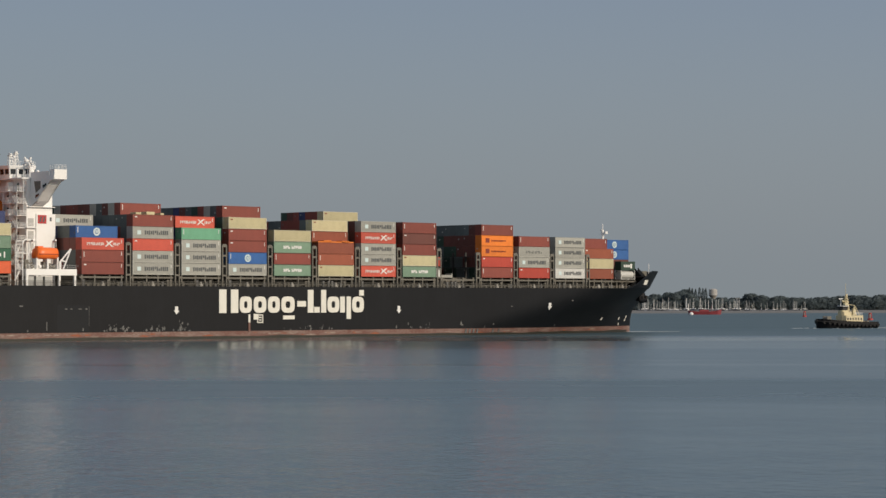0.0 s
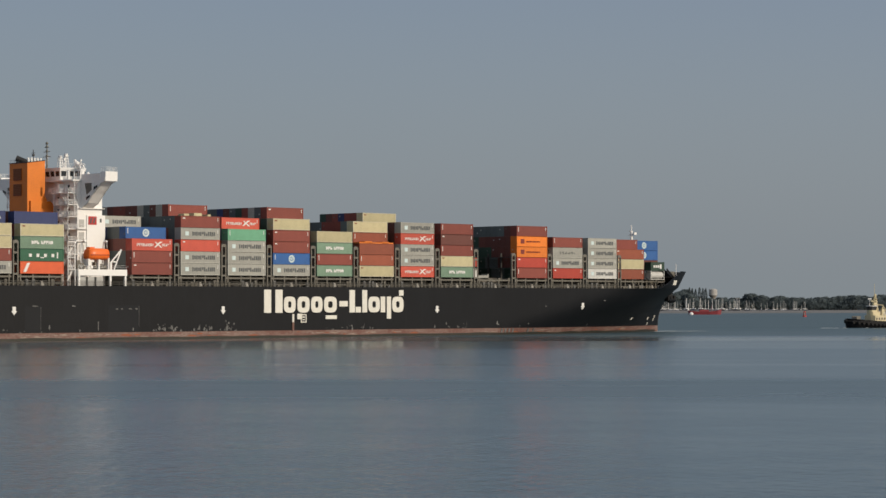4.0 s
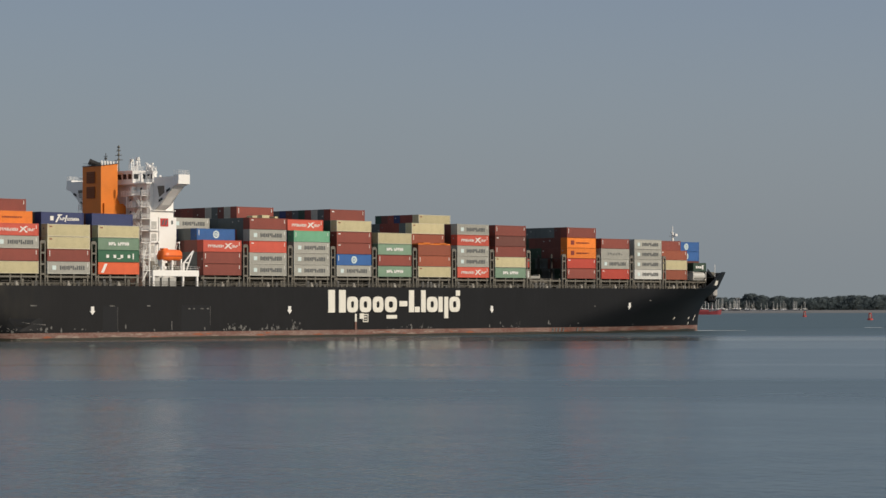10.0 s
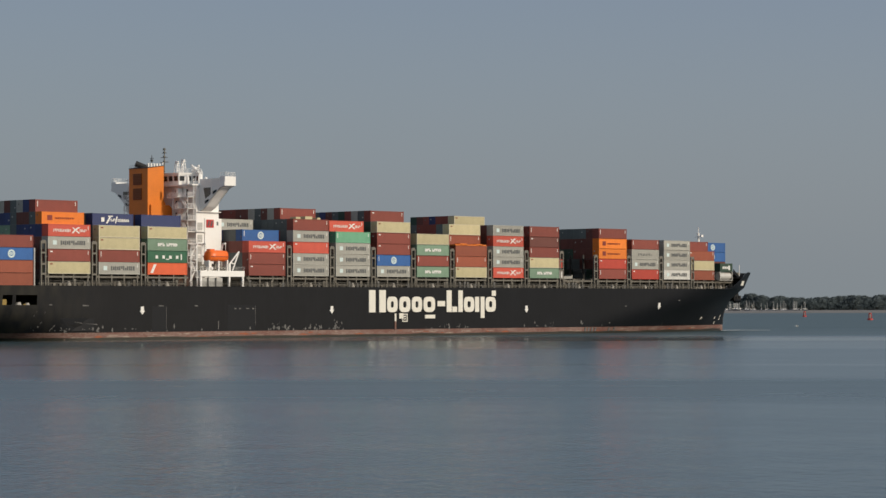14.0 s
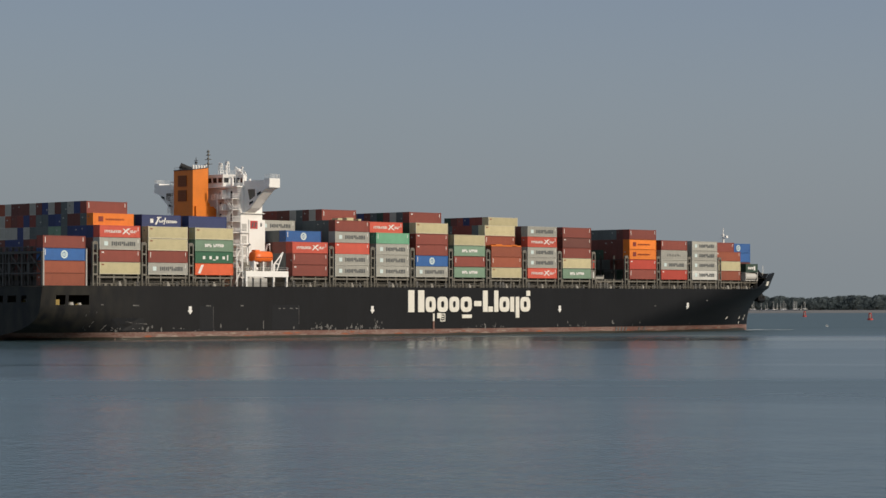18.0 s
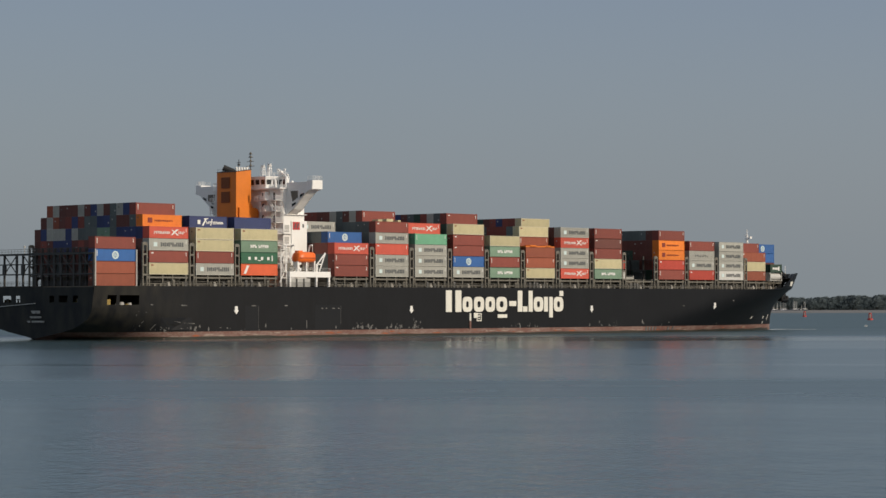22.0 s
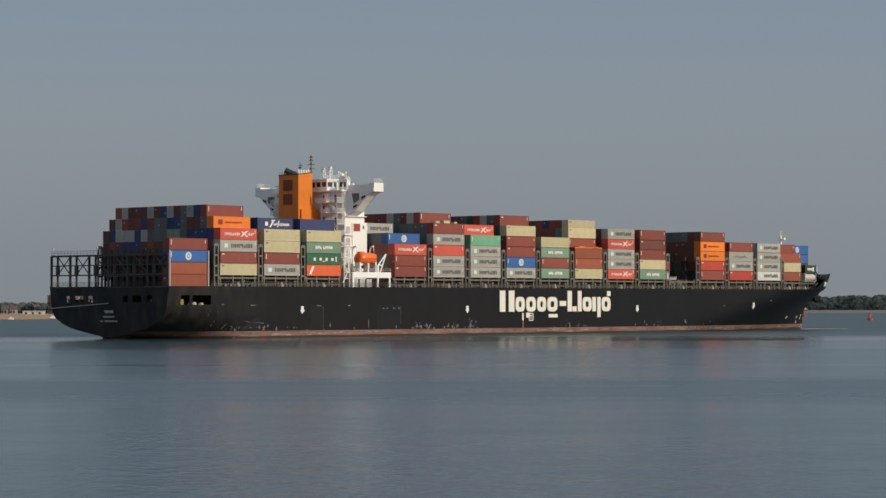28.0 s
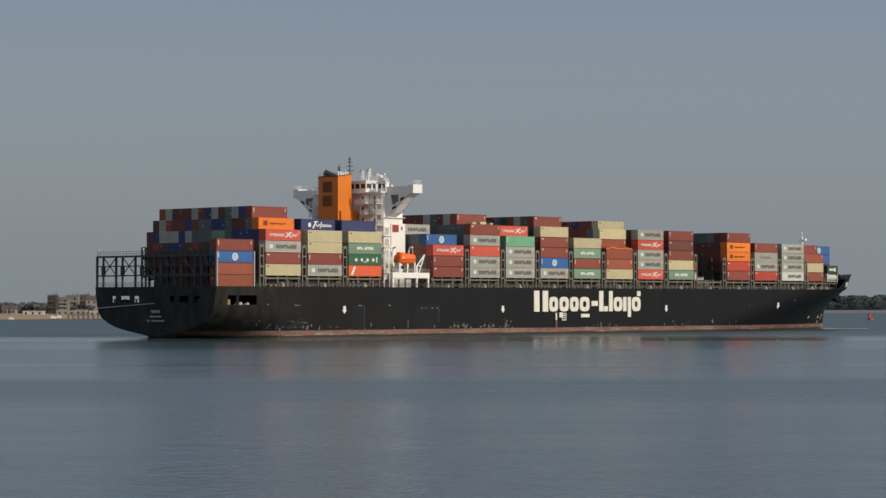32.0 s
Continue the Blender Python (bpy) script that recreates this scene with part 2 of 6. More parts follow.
# ---------------------------------------------------------------- mesh building
class Mesh:
    """Collects simple solids into one mesh."""

    def __init__(self):
        self.v, self.f = [], []

    def add(self, verts, faces):
        base = len(self.v)
        self.v += [tuple(p) for p in verts]
        self.f += [tuple(base + i for i in q) for q in faces]
        return self

    def box(self, x0, x1, y0, y1, z0, z1):
        return self.add([(x, y, z) for z in (z0, z1) for y in (y0, y1) for x in (x0, x1)],
                        [(0, 2, 3, 1), (4, 5, 7, 6), (0, 1, 5, 4), (2, 6, 7, 3), (0, 4, 6, 2), (1, 3, 7, 5)])

    def rod(self, p, q, r, n=6, r2=None):
        p, q = Vector(p), Vector(q)
        r2 = r if r2 is None else r2
        turn = (q - p).to_track_quat("Z", "Y").to_matrix()
        ring = [(math.cos(2 * math.pi * i / n), math.sin(2 * math.pi * i / n)) for i in range(n)]
        verts = [p + turn @ Vector((c * r, s * r, 0)) for c, s in ring] + [q + turn @ Vector((c * r2, s * r2, 0)) for c, s in ring]
        faces = [(i, (i + 1) % n, n + (i + 1) % n, n + i) for i in range(n)]
        return self.add(verts, faces + [tuple(range(n))[::-1], tuple(range(n, 2 * n))])

    def beam(self, p, q, w):
        """A square bar."""
        return self.rod(p, q, w * 0.707, 4)

    def prism(self, outline, axis, a, b):
        """An outline of (u, v) pushed along an axis: x (u=y, v=z), y (u=x, v=z), z (u=x, v=y)."""
        def place(u, v, w):
            return {"x": (w, u, v), "y": (u, w, v), "z": (u, v, w)}[axis]
        n = len(outline)
        verts = [place(u, v, a) for u, v in outline] + [place(u, v, b) for u, v in outline]
        return self.add(verts, [tuple(range(n)), tuple(range(2 * n - 1, n - 1, -1))] + [(i, n + i, n + (i + 1) % n, (i + 1) % n) for i in range(n)])

    def ball(self, c, rx, ry, rz, nu=10, nv=6):
        verts = [(c[0], c[1], c[2] - rz)]
        for j in range(1, nv):
            a = -math.pi / 2 + math.pi * j / nv
            verts += [(c[0] + rx * math.cos(a) * math.cos(2 * math.pi * i / nu), c[1] + ry * math.cos(a) * math.sin(2 * math.pi * i / nu), c[2] + rz * math.sin(a)) for i in range(nu)]
        verts.append((c[0], c[1], c[2] + rz))
        faces = [(0, 1 + (i + 1) % nu, 1 + i) for i in range(nu)]
        for j in range(nv - 2):
            o = 1 + j * nu
            faces += [(o + i, o + (i + 1) % nu, o + nu + (i + 1) % nu, o + nu + i) for i in range(nu)]
        o, top = 1 + (nv - 2) * nu, len(verts) - 1
        return self.add(verts, faces + [(o + i, o + (i + 1) % nu, top) for i in range(nu)])

    def railing(self, points, height=1.1, step=1.5, r=0.05, rails=3):
        for p, q in zip(points, points[1:]):
            p, q = Vector(p), Vector(q)
            n = max(1, round((q - p).length / step))
            for i in range(n + 1):
                s = p.lerp(q, i / n)
                self.beam(s, s + Vector((0, 0, height)), r)
            for i in range(rails):
                up = Vector((0, 0, height * (i + 1) / rails))
                self.beam(p + up, q + up, r)
        return self

    def done(self, name, mat, smooth=False):
        me = bpy.data.meshes.new(name)
        me.from_pydata(self.v, [], self.f)
        bm = bmesh.new()
        bm.from_mesh(me)
        bmesh.ops.recalc_face_normals(bm, faces=bm.faces)
        bm.to_mesh(me)
        bm.free()
        if smooth:
            me.polygons.foreach_set("use_smooth", [True] * len(me.polygons))
        me.materials.append(mat)
        return me


def part(name, mesh, mat, parent, label="", smooth=False):
    data = mesh.done(name, mat, smooth) if isinstance(mesh, Mesh) else mesh
    ob = new(name, data)
    ob.parent = parent
    if not isinstance(mesh, Mesh) and mat:
        ob.material_slots[0].link = "OBJECT"
        ob.material_slots[0].material = mat
    if label:
        tagged(ob, label)
    return ob


def structure(name, mesh, mat, label, category, kind="structure", smooth=False):
    return tagged(new(name, mesh.done(name, mat, smooth)), label, category, kind=kind)


def interp(x, table):
    xs, ys = zip(*table)
    return float(np.interp(x, xs, ys))


MOVING = []      # (thing, pose in the ship's space)


# ---------------------------------------------------------------- ground and water
def smooth(a, b, x):
    s = min(1.0, max(0.0, (x - a) / (b - a)))
    return s * s * (3 - 2 * s)


def shore_line(x):
    """Distance from the eye's line at which the far shore begins."""
    return interp(x, [(-3000, 1300), (-700, 1385), (-260, 1425), (-205, 1500), (-170, 1640), (-120, 1900), (0, 2120), (120, 2200), (300, 2235), (3000, 2260)])


def ground_height(x, y):
    d = y - shore_line(x)
    east = smooth(-170, 0, x)
    far = -3.0 + 3.6 * smooth(-30, 20, d) + (1 - east) * (2.1 * smooth(20, 160, d) + 0.8 * smooth(160, 400, d)) + 1.1 * east * smooth(60, 330, d) + 5 * smooth(300, 1500, d)
    near = -3.0 + 9.6 * smooth(26, 9, y)
    return max(far, near) + 0.25 * noise.noise(Vector((x * 0.03, y * 0.03, 0)))


def build_ground():
    xs = sorted(set([-2600, -2000, -1500, -1000] + list(range(-700, 801, 20)) + [1000, 1500, 2000, 2600]))
    ys = sorted(set([-1500, -600, -200, -60, -20, 0, 6, 10, 14, 18, 22, 26, 40, 100, 400, 800, 1200] + list(range(1340, 2600, 20)) + list(range(2600, 3000, 50)) + [3200, 3600, 4200, 4900]))
    m = Mesh()
    n = len(xs)
    m.add([(x, y, ground_height(x, y)) for y in ys for x in xs],
          [(j * n + i, j * n + i + 1, (j + 1) * n + i + 1, (j + 1) * n + i) for j in range(len(ys) - 1) for i in range(n - 1)])
    mat = material("beach_sand_and_turf", (0.36, 0.24, 0.13), 0.9, 0, 0.6, (0.2, 0.16, 0.1), 25.0, 0.3)
    n, k = mat.node_tree.nodes, mat.node_tree.links
    split, tc, sep_ = n.new("ShaderNodeMixRGB"), n.new("ShaderNodeTexCoord"), n.new("ShaderNodeSeparateXYZ")
    edge = n.new("ShaderNodeMapRange")
    edge.inputs["From Min"].default_value, edge.inputs["From Max"].default_value = -150, 40
    k.new(tc.outputs["Object"], sep_.inputs[0])
    k.new(sep_.outputs["X"], edge.inputs["Value"])
    k.new(edge.outputs[0], split.inputs[0])
    old = n["Principled BSDF"].inputs["Base Color"].links[0].from_socket
    k.new(old, split.inputs[1])
    split.inputs[2].default_value = (0.15, 0.145, 0.138, 1)
    k.new(split.outputs[0], n["Principled BSDF"].inputs["Base Color"])
    structure("ground", m, mat, "sandy foreshore rising to turf along the estuary", "ground", smooth=True)
    w = Mesh()
    w.add([(-2600, 10, 0), (2600, 10, 0), (2600, 4900, 0), (-2600, 4900, 0)], [(0, 1, 2, 3)])
    structure("water", w, WATER, "calm grey-blue estuary water with faint ripples", "water")


build_ground()


# ---------------------------------------------------------------- container ship
HALF = 22.5
DECK_Z = 12.8


def stem_x(z):
    return interp(z, [(-2, 294.6), (0, 295.2), (1.8, 295.2), (4, 295.4), (6.3, 296.3), (8.9, 298.7), (10.5, 300.4), (13.1, 302.3), (18, 307.2)])


def transom_half(z):
    return interp(z, [(-2, -6), (0.25, 0), (0.96, 5), (1.8, 10.4), (2.9, 15.8), (4.6, 19.7), (6.1, 21.3), (8.3, 21.9), (12.8, 22.5)])


def half_breadth(x, z):
    aft = transom_half(z)
    grow = min(1.0, max(0.0, (x + 0.5) / 33.0))
    b = aft + (HALF - aft) * (1 - (1 - grow) ** 2.4)
    x0 = 196 + 5.0 * max(0.0, min(z, 13.2))
    if x > x0:
        s = min(1.0, (x - x0) / (stem_x(z) - x0))
        b = HALF * (1 - s ** interp(z, [(0, 1.75), (6, 1.75), (10.5, 2.2), (18, 2.2)]))
    return max(0.0, b)


STATIONS = [-0.5, 1.5, 3.7, 6.4, 7.3, 10, 13.2, 17, 22, 30, 40, 52, 80, 110, 140, 170, 190, 200, 208, 216, 224, 232, 240, 248, 255, 262, 268, 274, 276, 279, 282, 285, 286.5, 289, 291, 293, 297, 300, 303, 305.5, 306.6, 307.2]


def hull_x(station, z):
    if station < 190:
        return station
    return 190 + (station - 190) * (stem_x(z) - 190) / (307.2 - 190)


def hull_side(m, levels, side, openings=(), stations=STATIONS):
    n = len(stations)
    verts = [(hull_x(s, z), side * half_breadth(hull_x(s, z), z), z) for z in levels for s in stations]
    faces = []
    for j in range(len(levels) - 1):
        for i in range(n - 1):
            if (stations[i], levels[j]) in openings:
                continue
            faces.append((j * n + i, j * n + i + 1, (j + 1) * n + i + 1, (j + 1) * n + i))
    m.add(verts, faces)


def build_hull(ship):
    m = Mesh()
    levels = [1.8, 2.6, 3.6, 5, 6.5, 8.3, 10.6, 12.8]
    hull_side(m, levels, -1, {(3.7, 8.3), (7.3, 8.3), (10, 8.3)})
    hull_side(m, levels, 1, {(3.7, 8.3), (6.4, 8.3), (7.3, 8.3), (10, 8.3), (13.2, 8.3), (1.5, 8.3)})
    # transom with mooring-deck openings
    cols = [-1, -0.88, -0.75, -0.66, -0.57, -0.42, -0.34, -0.26, 0, 0.26, 0.34, 0.42, 0.57, 0.66, 0.72, 0.88, 1]
    n = len(cols)
    tl = [0.25, 0.96] + levels[:-2] + [8.9, 10.5, 12.8]
    verts = [(-0.5, c * max(0.02, transom_half(z)), z) for z in tl for c in cols]
    faces = []
    holes = {2, 4, 6, 9, 11, 13}
    for j in range(len(tl) - 1):
        for i in range(n - 1):
            if not (tl[j] == 8.9 and i in holes):
                faces.append((j * n + i, j * n + i + 1, (j + 1) * n + i + 1, (j + 1) * n + i))
    m.add(verts, faces)
    data = m.done("hull", HULL, False)
    hull = part("hull", data, None, ship, "black-painted steel hull with scuffed sides")
    for pgn in data.polygons:
        pgn.use_smooth = pgn.normal.x > -0.9
    solid = hull.modifiers.new("plate", "SOLIDIFY")
    solid.thickness, solid.offset = 0.18, -1.0
    hull.modifiers.new("crease", "EDGE_SPLIT").split_angle = radians(25)
    b = Mesh()
    blevels = [-2, -1, 0, 0.5, 1.1, 1.8]
    hull_side(b, blevels, -1)
    hull_side(b, blevels, 1)
    part("boot_top", b, BOOT, ship, "red-brown waterline band, rust stained", smooth=True)
    rng = random.Random(12)
    # a dark strip with an uneven upper edge, just outside the plating
    strip = Mesh()
    wx = [2.0 + 3.5 * i for i in range(84)]
    jagged = [0.62 + 0.3 * noise.noise(Vector((x * 0.09, 2, 0))) + rng.uniform(-0.06, 0.06) for x in wx]
    for side in (-1, 1):
        low = [(x, side * (half_breadth(x, -0.6) + 0.05), -0.6) for x in wx]
        high = [(x, side * (half_breadth(x, h) + 0.05), h) for x, h in zip(wx, jagged)]
        strip.add(low + high, [(i, i + 1, 84 + i + 1, 84 + i) for i in range(83)])
    part("waterline_strip", strip, WATERLINE_DARK, ship, "dark jagged strip along the waterline")
    d = Mesh()
    xs = [s for s in STATIONS if s < 305]
    top = [(hull_x(s, DECK_Z), half_breadth(hull_x(s, DECK_Z), DECK_Z) - 0.25 - 0.6 * smooth(255, 275, s)) for s in xs]
    d.prism([(x, -y) for x, y in top] + [(x, max(0.0, y)) for x, y in reversed(top)], "z", DECK_Z - 0.3, DECK_Z - 0.05)
    part("weather_deck", d, DECK, ship)
    k = Mesh()
    k.box(0, 20, -21.5, 21.5, 7.6, 7.9)
    k.box(20, 20.3, -21.5, 21.5, 7.9, 12.4)
    part("mooring_deck", k, DECK, ship)
    for y in (-19.5, -9, 8, 17):
        w = Mesh()
        w.rod((5, y - 1, 9), (5, y + 1, 9), 0.55, 10).box(4.2, 5.8, y - 1.3, y - 1.0, 7.9, 9.6).box(4.2, 5.8, y + 1.0, y + 1.3, 7.9, 9.6)
        part("mooring_winch", w, WINCH, ship, "yellowed mooring winch inside the stern opening")
    # rope heaps and rollers just inside the quarter ports
    for x, y, r in ((7.9, -20.6, 0.55), (9.4, -20.4, 0.7), (10.8, -20.7, 0.45), (11.9, -20.3, 0.6), (4.6, -20.9, 0.5)):
        w = Mesh()
        for k in range(3):
            w.rod((x, y, 7.9 + k * r * 0.5), (x, y, 7.9 + (k + 1) * r * 0.5), r * (1.25 - 0.2 * k), 9, r * (1.15 - 0.2 * k))
        part("rope_coil", w, SPAR if r > 0.5 else WINCH, ship, "coiled mooring rope inside the quarter port")
    for y in (16.2, 14.9, 12.1, 7.9, -7.2, -12.3, -15.2, -16.4):
        w = Mesh()
        w.rod((0.6, y, 7.9), (0.6, y, 9.6), 0.22, 8).rod((0.6, y, 9.5), (0.6, y, 9.75), 0.36, 8)
        part("bollard", w, WHITE if y in (14.9, -16.4) else STEEL, ship)
    rail = Mesh()
    rail.railing([(21, -22.3, DECK_Z), (252, -22.3, DECK_Z)], 1.1, 2.4, 0.06)
    part("side_rail", rail, STEEL, ship)
    # raised bulwark round the forecastle
    bw = Mesh()
    bst = [s for s in STATIONS if s >= 262]
    for side in (-1, 1):
        n = len(bst)
        rows = []
        for v in (0.0, 0.12, 0.5, 1.0):
            for s in bst:
                topz = DECK_Z + 0.02 + 5.2 * min(1.0, max(0.0, (s - 275.5) / 10.5))
                z = DECK_Z - 0.2 + (topz - DECK_Z + 0.2) * v
                x = hull_x(s, z)
                rows.append((x, side * (half_breadth(x, z) + 0.16), z))
        bw.add(rows, [(j * n + i, j * n + i + 1, (j + 1) * n + i + 1, (j + 1) * n + i) for j in range(3) for i in range(n - 1)])
    bulwark = part("bulwark", bw, HULL, ship, smooth=True)
    solid = bulwark.modifiers.new("plate", "SOLIDIFY")
    solid.thickness, solid.offset = 0.15, -1.0
    bulwark.modifiers.new("crease", "EDGE_SPLIT").split_angle = radians(25)
    fd = Mesh()
    fx = [s for s in STATIONS if 283 < s < 306]
    fl = [(hull_x(s, 16.4), half_breadth(hull_x(s, 16.4), 16.4) - 0.2) for s in fx]
    fd.prism([(x, -y) for x, y in fl] + [(x, y) for x, y in reversed(fl)], "z", 16.2, 16.4)
    part("forecastle_deck", fd, DECK, ship)
    br = Mesh()
    br.prism([(-15.5, 15.3), (15.5, 15.3), (10.5, 19.2), (-10.5, 19.2)], "x", 285.2, 285.5)
    for y in (-12, -6, 0, 6, 12):
        br.prism([(285.5, 15.3), (289.0, 16.4), (285.5, 19.0)], "y", y - 0.1, y + 0.1)
    part("breakwater", br, HULL, ship)
    # anchors in their pockets
    for side in (-1, 1):
        a = Mesh()
        x = 291.3
        y = side * (half_breadth(x, 10.4) - 0.2)
        a.ball((x, y, 10.7), 2.2, 1.6, 1.8)
        y += side * 1.1
        a.rod((x, y, 12.0), (x + 0.3, y + side * 0.3, 8.9), 0.35)
        a.beam((x - 1.3, y + side * 0.2, 9.3), (x + 1.5, y + side * 0.2, 9.4), 1.0)
        a.rod((x - 1.2, y + side * 0.2, 9.3), (x - 1.3, y + side * 0.2, 10.6), 0.5)
        a.rod((x + 1.4, y + side * 0.2, 9.4), (x + 1.6, y + side * 0.2, 10.8), 0.5)
        part("anchor", a, HULL, ship, "black stockless anchor hanging at the bow")
    return hull


def on_side(x, z, proud=0.05):
    """A point just outside the starboard plating."""
    return Vector((x, -half_breadth(x, z) - proud, z))


def side_patch(m, outline, depth=0.09):
    """A flat plate of (x, z) corners that follows the starboard plating."""
    a = [on_side(x, z, depth) for x, z in outline]
    b = [on_side(x, z, -0.1) for x, z in outline]
    n = len(a)
    m.add(a + b, [tuple(range(n))] + [(i, n + i, n + (i + 1) % n, (i + 1) % n) for i in range(n)])


def side_frame(m, x0, x1, z0, z1, thick, depth=0.2, n=20):
    """A rounded frame with an upright slot, lying on the starboard plating."""
    cx, cz, rx, rz = (x0 + x1) / 2, (z0 + z1) / 2, (x1 - x0) / 2, (z1 - z0) / 2

    def loop(ax, az):
        pts = []
        for i in range(n):
            c, d = math.cos(2 * math.pi * i / n), math.sin(2 * math.pi * i / n)
            pts.append((cx + ax * math.copysign(abs(c) ** 0.62, c), cz + az * math.copysign(abs(d) ** 0.62, d)))
        return pts
    outer, inner = loop(rx, rz), loop(rx - thick, rz - thick * 0.85)
    verts = [on_side(x, z, d) for d in (depth, -0.1) for x, z in outer + inner]
    faces = []
    for i in range(n):
        j = (i + 1) % n
        faces += [(i, j, n + j, n + i), (i, 2 * n + i, 2 * n + j, j), (n + i, n + j, 3 * n + j, 3 * n + i)]
    m.add(verts, faces)


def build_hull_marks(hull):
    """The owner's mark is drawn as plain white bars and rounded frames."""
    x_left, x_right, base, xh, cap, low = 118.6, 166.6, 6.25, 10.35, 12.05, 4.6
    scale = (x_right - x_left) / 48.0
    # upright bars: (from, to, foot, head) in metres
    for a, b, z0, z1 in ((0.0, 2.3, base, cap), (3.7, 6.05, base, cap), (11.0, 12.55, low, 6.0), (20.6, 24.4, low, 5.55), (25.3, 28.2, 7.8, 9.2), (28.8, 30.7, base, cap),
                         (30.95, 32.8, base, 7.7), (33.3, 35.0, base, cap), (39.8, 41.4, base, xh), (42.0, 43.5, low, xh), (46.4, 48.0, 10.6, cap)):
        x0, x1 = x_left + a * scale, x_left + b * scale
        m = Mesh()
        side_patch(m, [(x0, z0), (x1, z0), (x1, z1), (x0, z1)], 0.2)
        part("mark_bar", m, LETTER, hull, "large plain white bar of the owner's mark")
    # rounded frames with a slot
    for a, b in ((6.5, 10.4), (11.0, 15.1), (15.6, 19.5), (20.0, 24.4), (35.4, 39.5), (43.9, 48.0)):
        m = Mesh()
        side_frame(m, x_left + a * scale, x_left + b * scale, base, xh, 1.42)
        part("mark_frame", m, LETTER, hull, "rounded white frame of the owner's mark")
    # white tug-push arrows
    for x in (43.7, 105.4, 179.0, 236.6):
        z = 6.95 if x < 200 else 7.7
        m = Mesh()
        side_patch(m, [(x - 0.45, z + 0.95), (x - 0.45, z - 0.05), (x - 0.8, z - 0.05), (x, z - 1.0), (x + 0.8, z - 0.05), (x + 0.45, z - 0.05), (x + 0.45, z + 0.95)], 0.2)
        part("tug_arrow", m, INK["white"], hull, "white painted arrow pointing down")
    m = Mesh()
    for a in ((130.8, 132.7, 5.6, 5.85), (130.8, 132.7, 3.75, 4.0), (130.8, 131.05, 4.0, 5.6), (132.45, 132.7, 4.0, 5.6), (131.35, 132.15, 4.35, 4.6), (131.35, 132.15, 4.95, 5.3)):
        side_patch(m, [(a[0], a[2]), (a[1], a[2]), (a[1], a[3]), (a[0], a[3])], 0.15)
    part("load_mark", m, LETTER, hull, "white framed mark on black plating")
    m = Mesh()
    side_patch(m, [(127.9, 3.9), (128.5, 3.9), (128.5, 5.9), (127.9, 5.9)], 0.22)
    part("pilot_mark", m, LETTER, hull)
    m = Mesh()
    side_patch(m, [(127.9, 1.7), (128.5, 1.7), (128.5, 3.9), (127.9, 3.9)], 0.22)
    part("pilot_mark", m, BOOT, hull, "red lower half of the pilot boarding mark")
    for x, z, s in ((270.6, 4.0, 0.7), (284.4, 4.0, 0.6), (290.6, 4.5, 0.45), (289.9, 3.6, 0.4), (285.0, 2.4, 0.35)):
        m = Mesh()
        side_patch(m, [(x - s, z - 0.4), (x + s * 0.5, z - 0.32), (x + s, z + 0.4), (x - s * 0.5, z + 0.32)], 0.2)
        part("bow_mark", m, LETTER, hull)
    m = Mesh()
    side_patch(m, [(279.8, 13.9), (282.9, 13.9), (283.7, 15.3), (280.5, 15.3)], 0.3)
    part("bow_emblem", m, LETTER, hull, "small white square emblem near the bow")
    # draught figures become short bars
    for x in (203.5, 205.0, 206.5, 208.0, 214.5, 217.0):
        m = Mesh()
        side_patch(m, [(x, 0.6), (x + 0.7, 0.6), (x + 0.7, 1.7), (x, 1.7)], 0.12)
        part("draught_bar", m, SCUFF, hull)
    # scuffs where tugs and fenders have rubbed
    rng = random.Random(4)
    for i in range(110):
        x = rng.choice([rng.uniform(25, 275), rng.gauss(86, 2.5), rng.gauss(99, 2.5), rng.gauss(108, 1.2), rng.gauss(150, 4), rng.gauss(30, 9), rng.gauss(186, 3)])
        z = 1.9 + abs(rng.gauss(0, 0.7))
        w, h = rng.uniform(0.05, 0.35), rng.uniform(0.12, 0.7) * rng.choice((0.5, 1, 1.4))
        if 15 < x < 285 and z < 5:
            m = Mesh()
            side_patch(m, [(x - w, z), (x + w * 0.4, z - h * 0.4), (x + w, z + h * 0.2), (x + w * 0.3, z + h), (x - w * 0.5, z + h * 0.7)], 0.02)
            part("scuff", m, SCUFF, hull)
    for x, z, w in ((17, 8.2, 0.4), (27, 8.0, 0.9), (49.6, 7.9, 0.8), (60.5, 7.9, 0.5), (73, 7.2, 0.35), (74.5, 7.2, 0.3), (77, 7.2, 0.5), (78.8, 7.2, 0.3), (221.5, 7.6, 0.35), (246, 9.2, 0.4)):
        m = Mesh()
        side_patch(m, [(x - w, z), (x + w, z), (x + w * 0.8, z + 0.25), (x - w, z + 0.3)], 0.12)
        part("hull_fitting", m, SCUFF, hull)
    # worn primer and rust along the boot-top
    for i in range(64):
        x = rng.uniform(24, 284)
        z = rng.uniform(0.35, 1.35)
        w, h = rng.uniform(0.6, 4.5), rng.uniform(0.12, 0.42)
        m = Mesh()
        top = [(x + w * (0.5 - u), z + h * rng.uniform(0.5, 1.0) * (1 - abs(2 * u - 1) ** 3)) for u in (0, 0.2, 0.4, 0.6, 0.8, 1)]
        side_patch(m, [(x - w * 0.5, z), (x - w * 0.2, z - h * rng.uniform(0, 0.5)), (x + w * 0.2, z - h * rng.uniform(0, 0.5))] + top, 0.03)
        part("worn_patch", m, RUST if rng.random() < 0.55 else CHALK, hull)
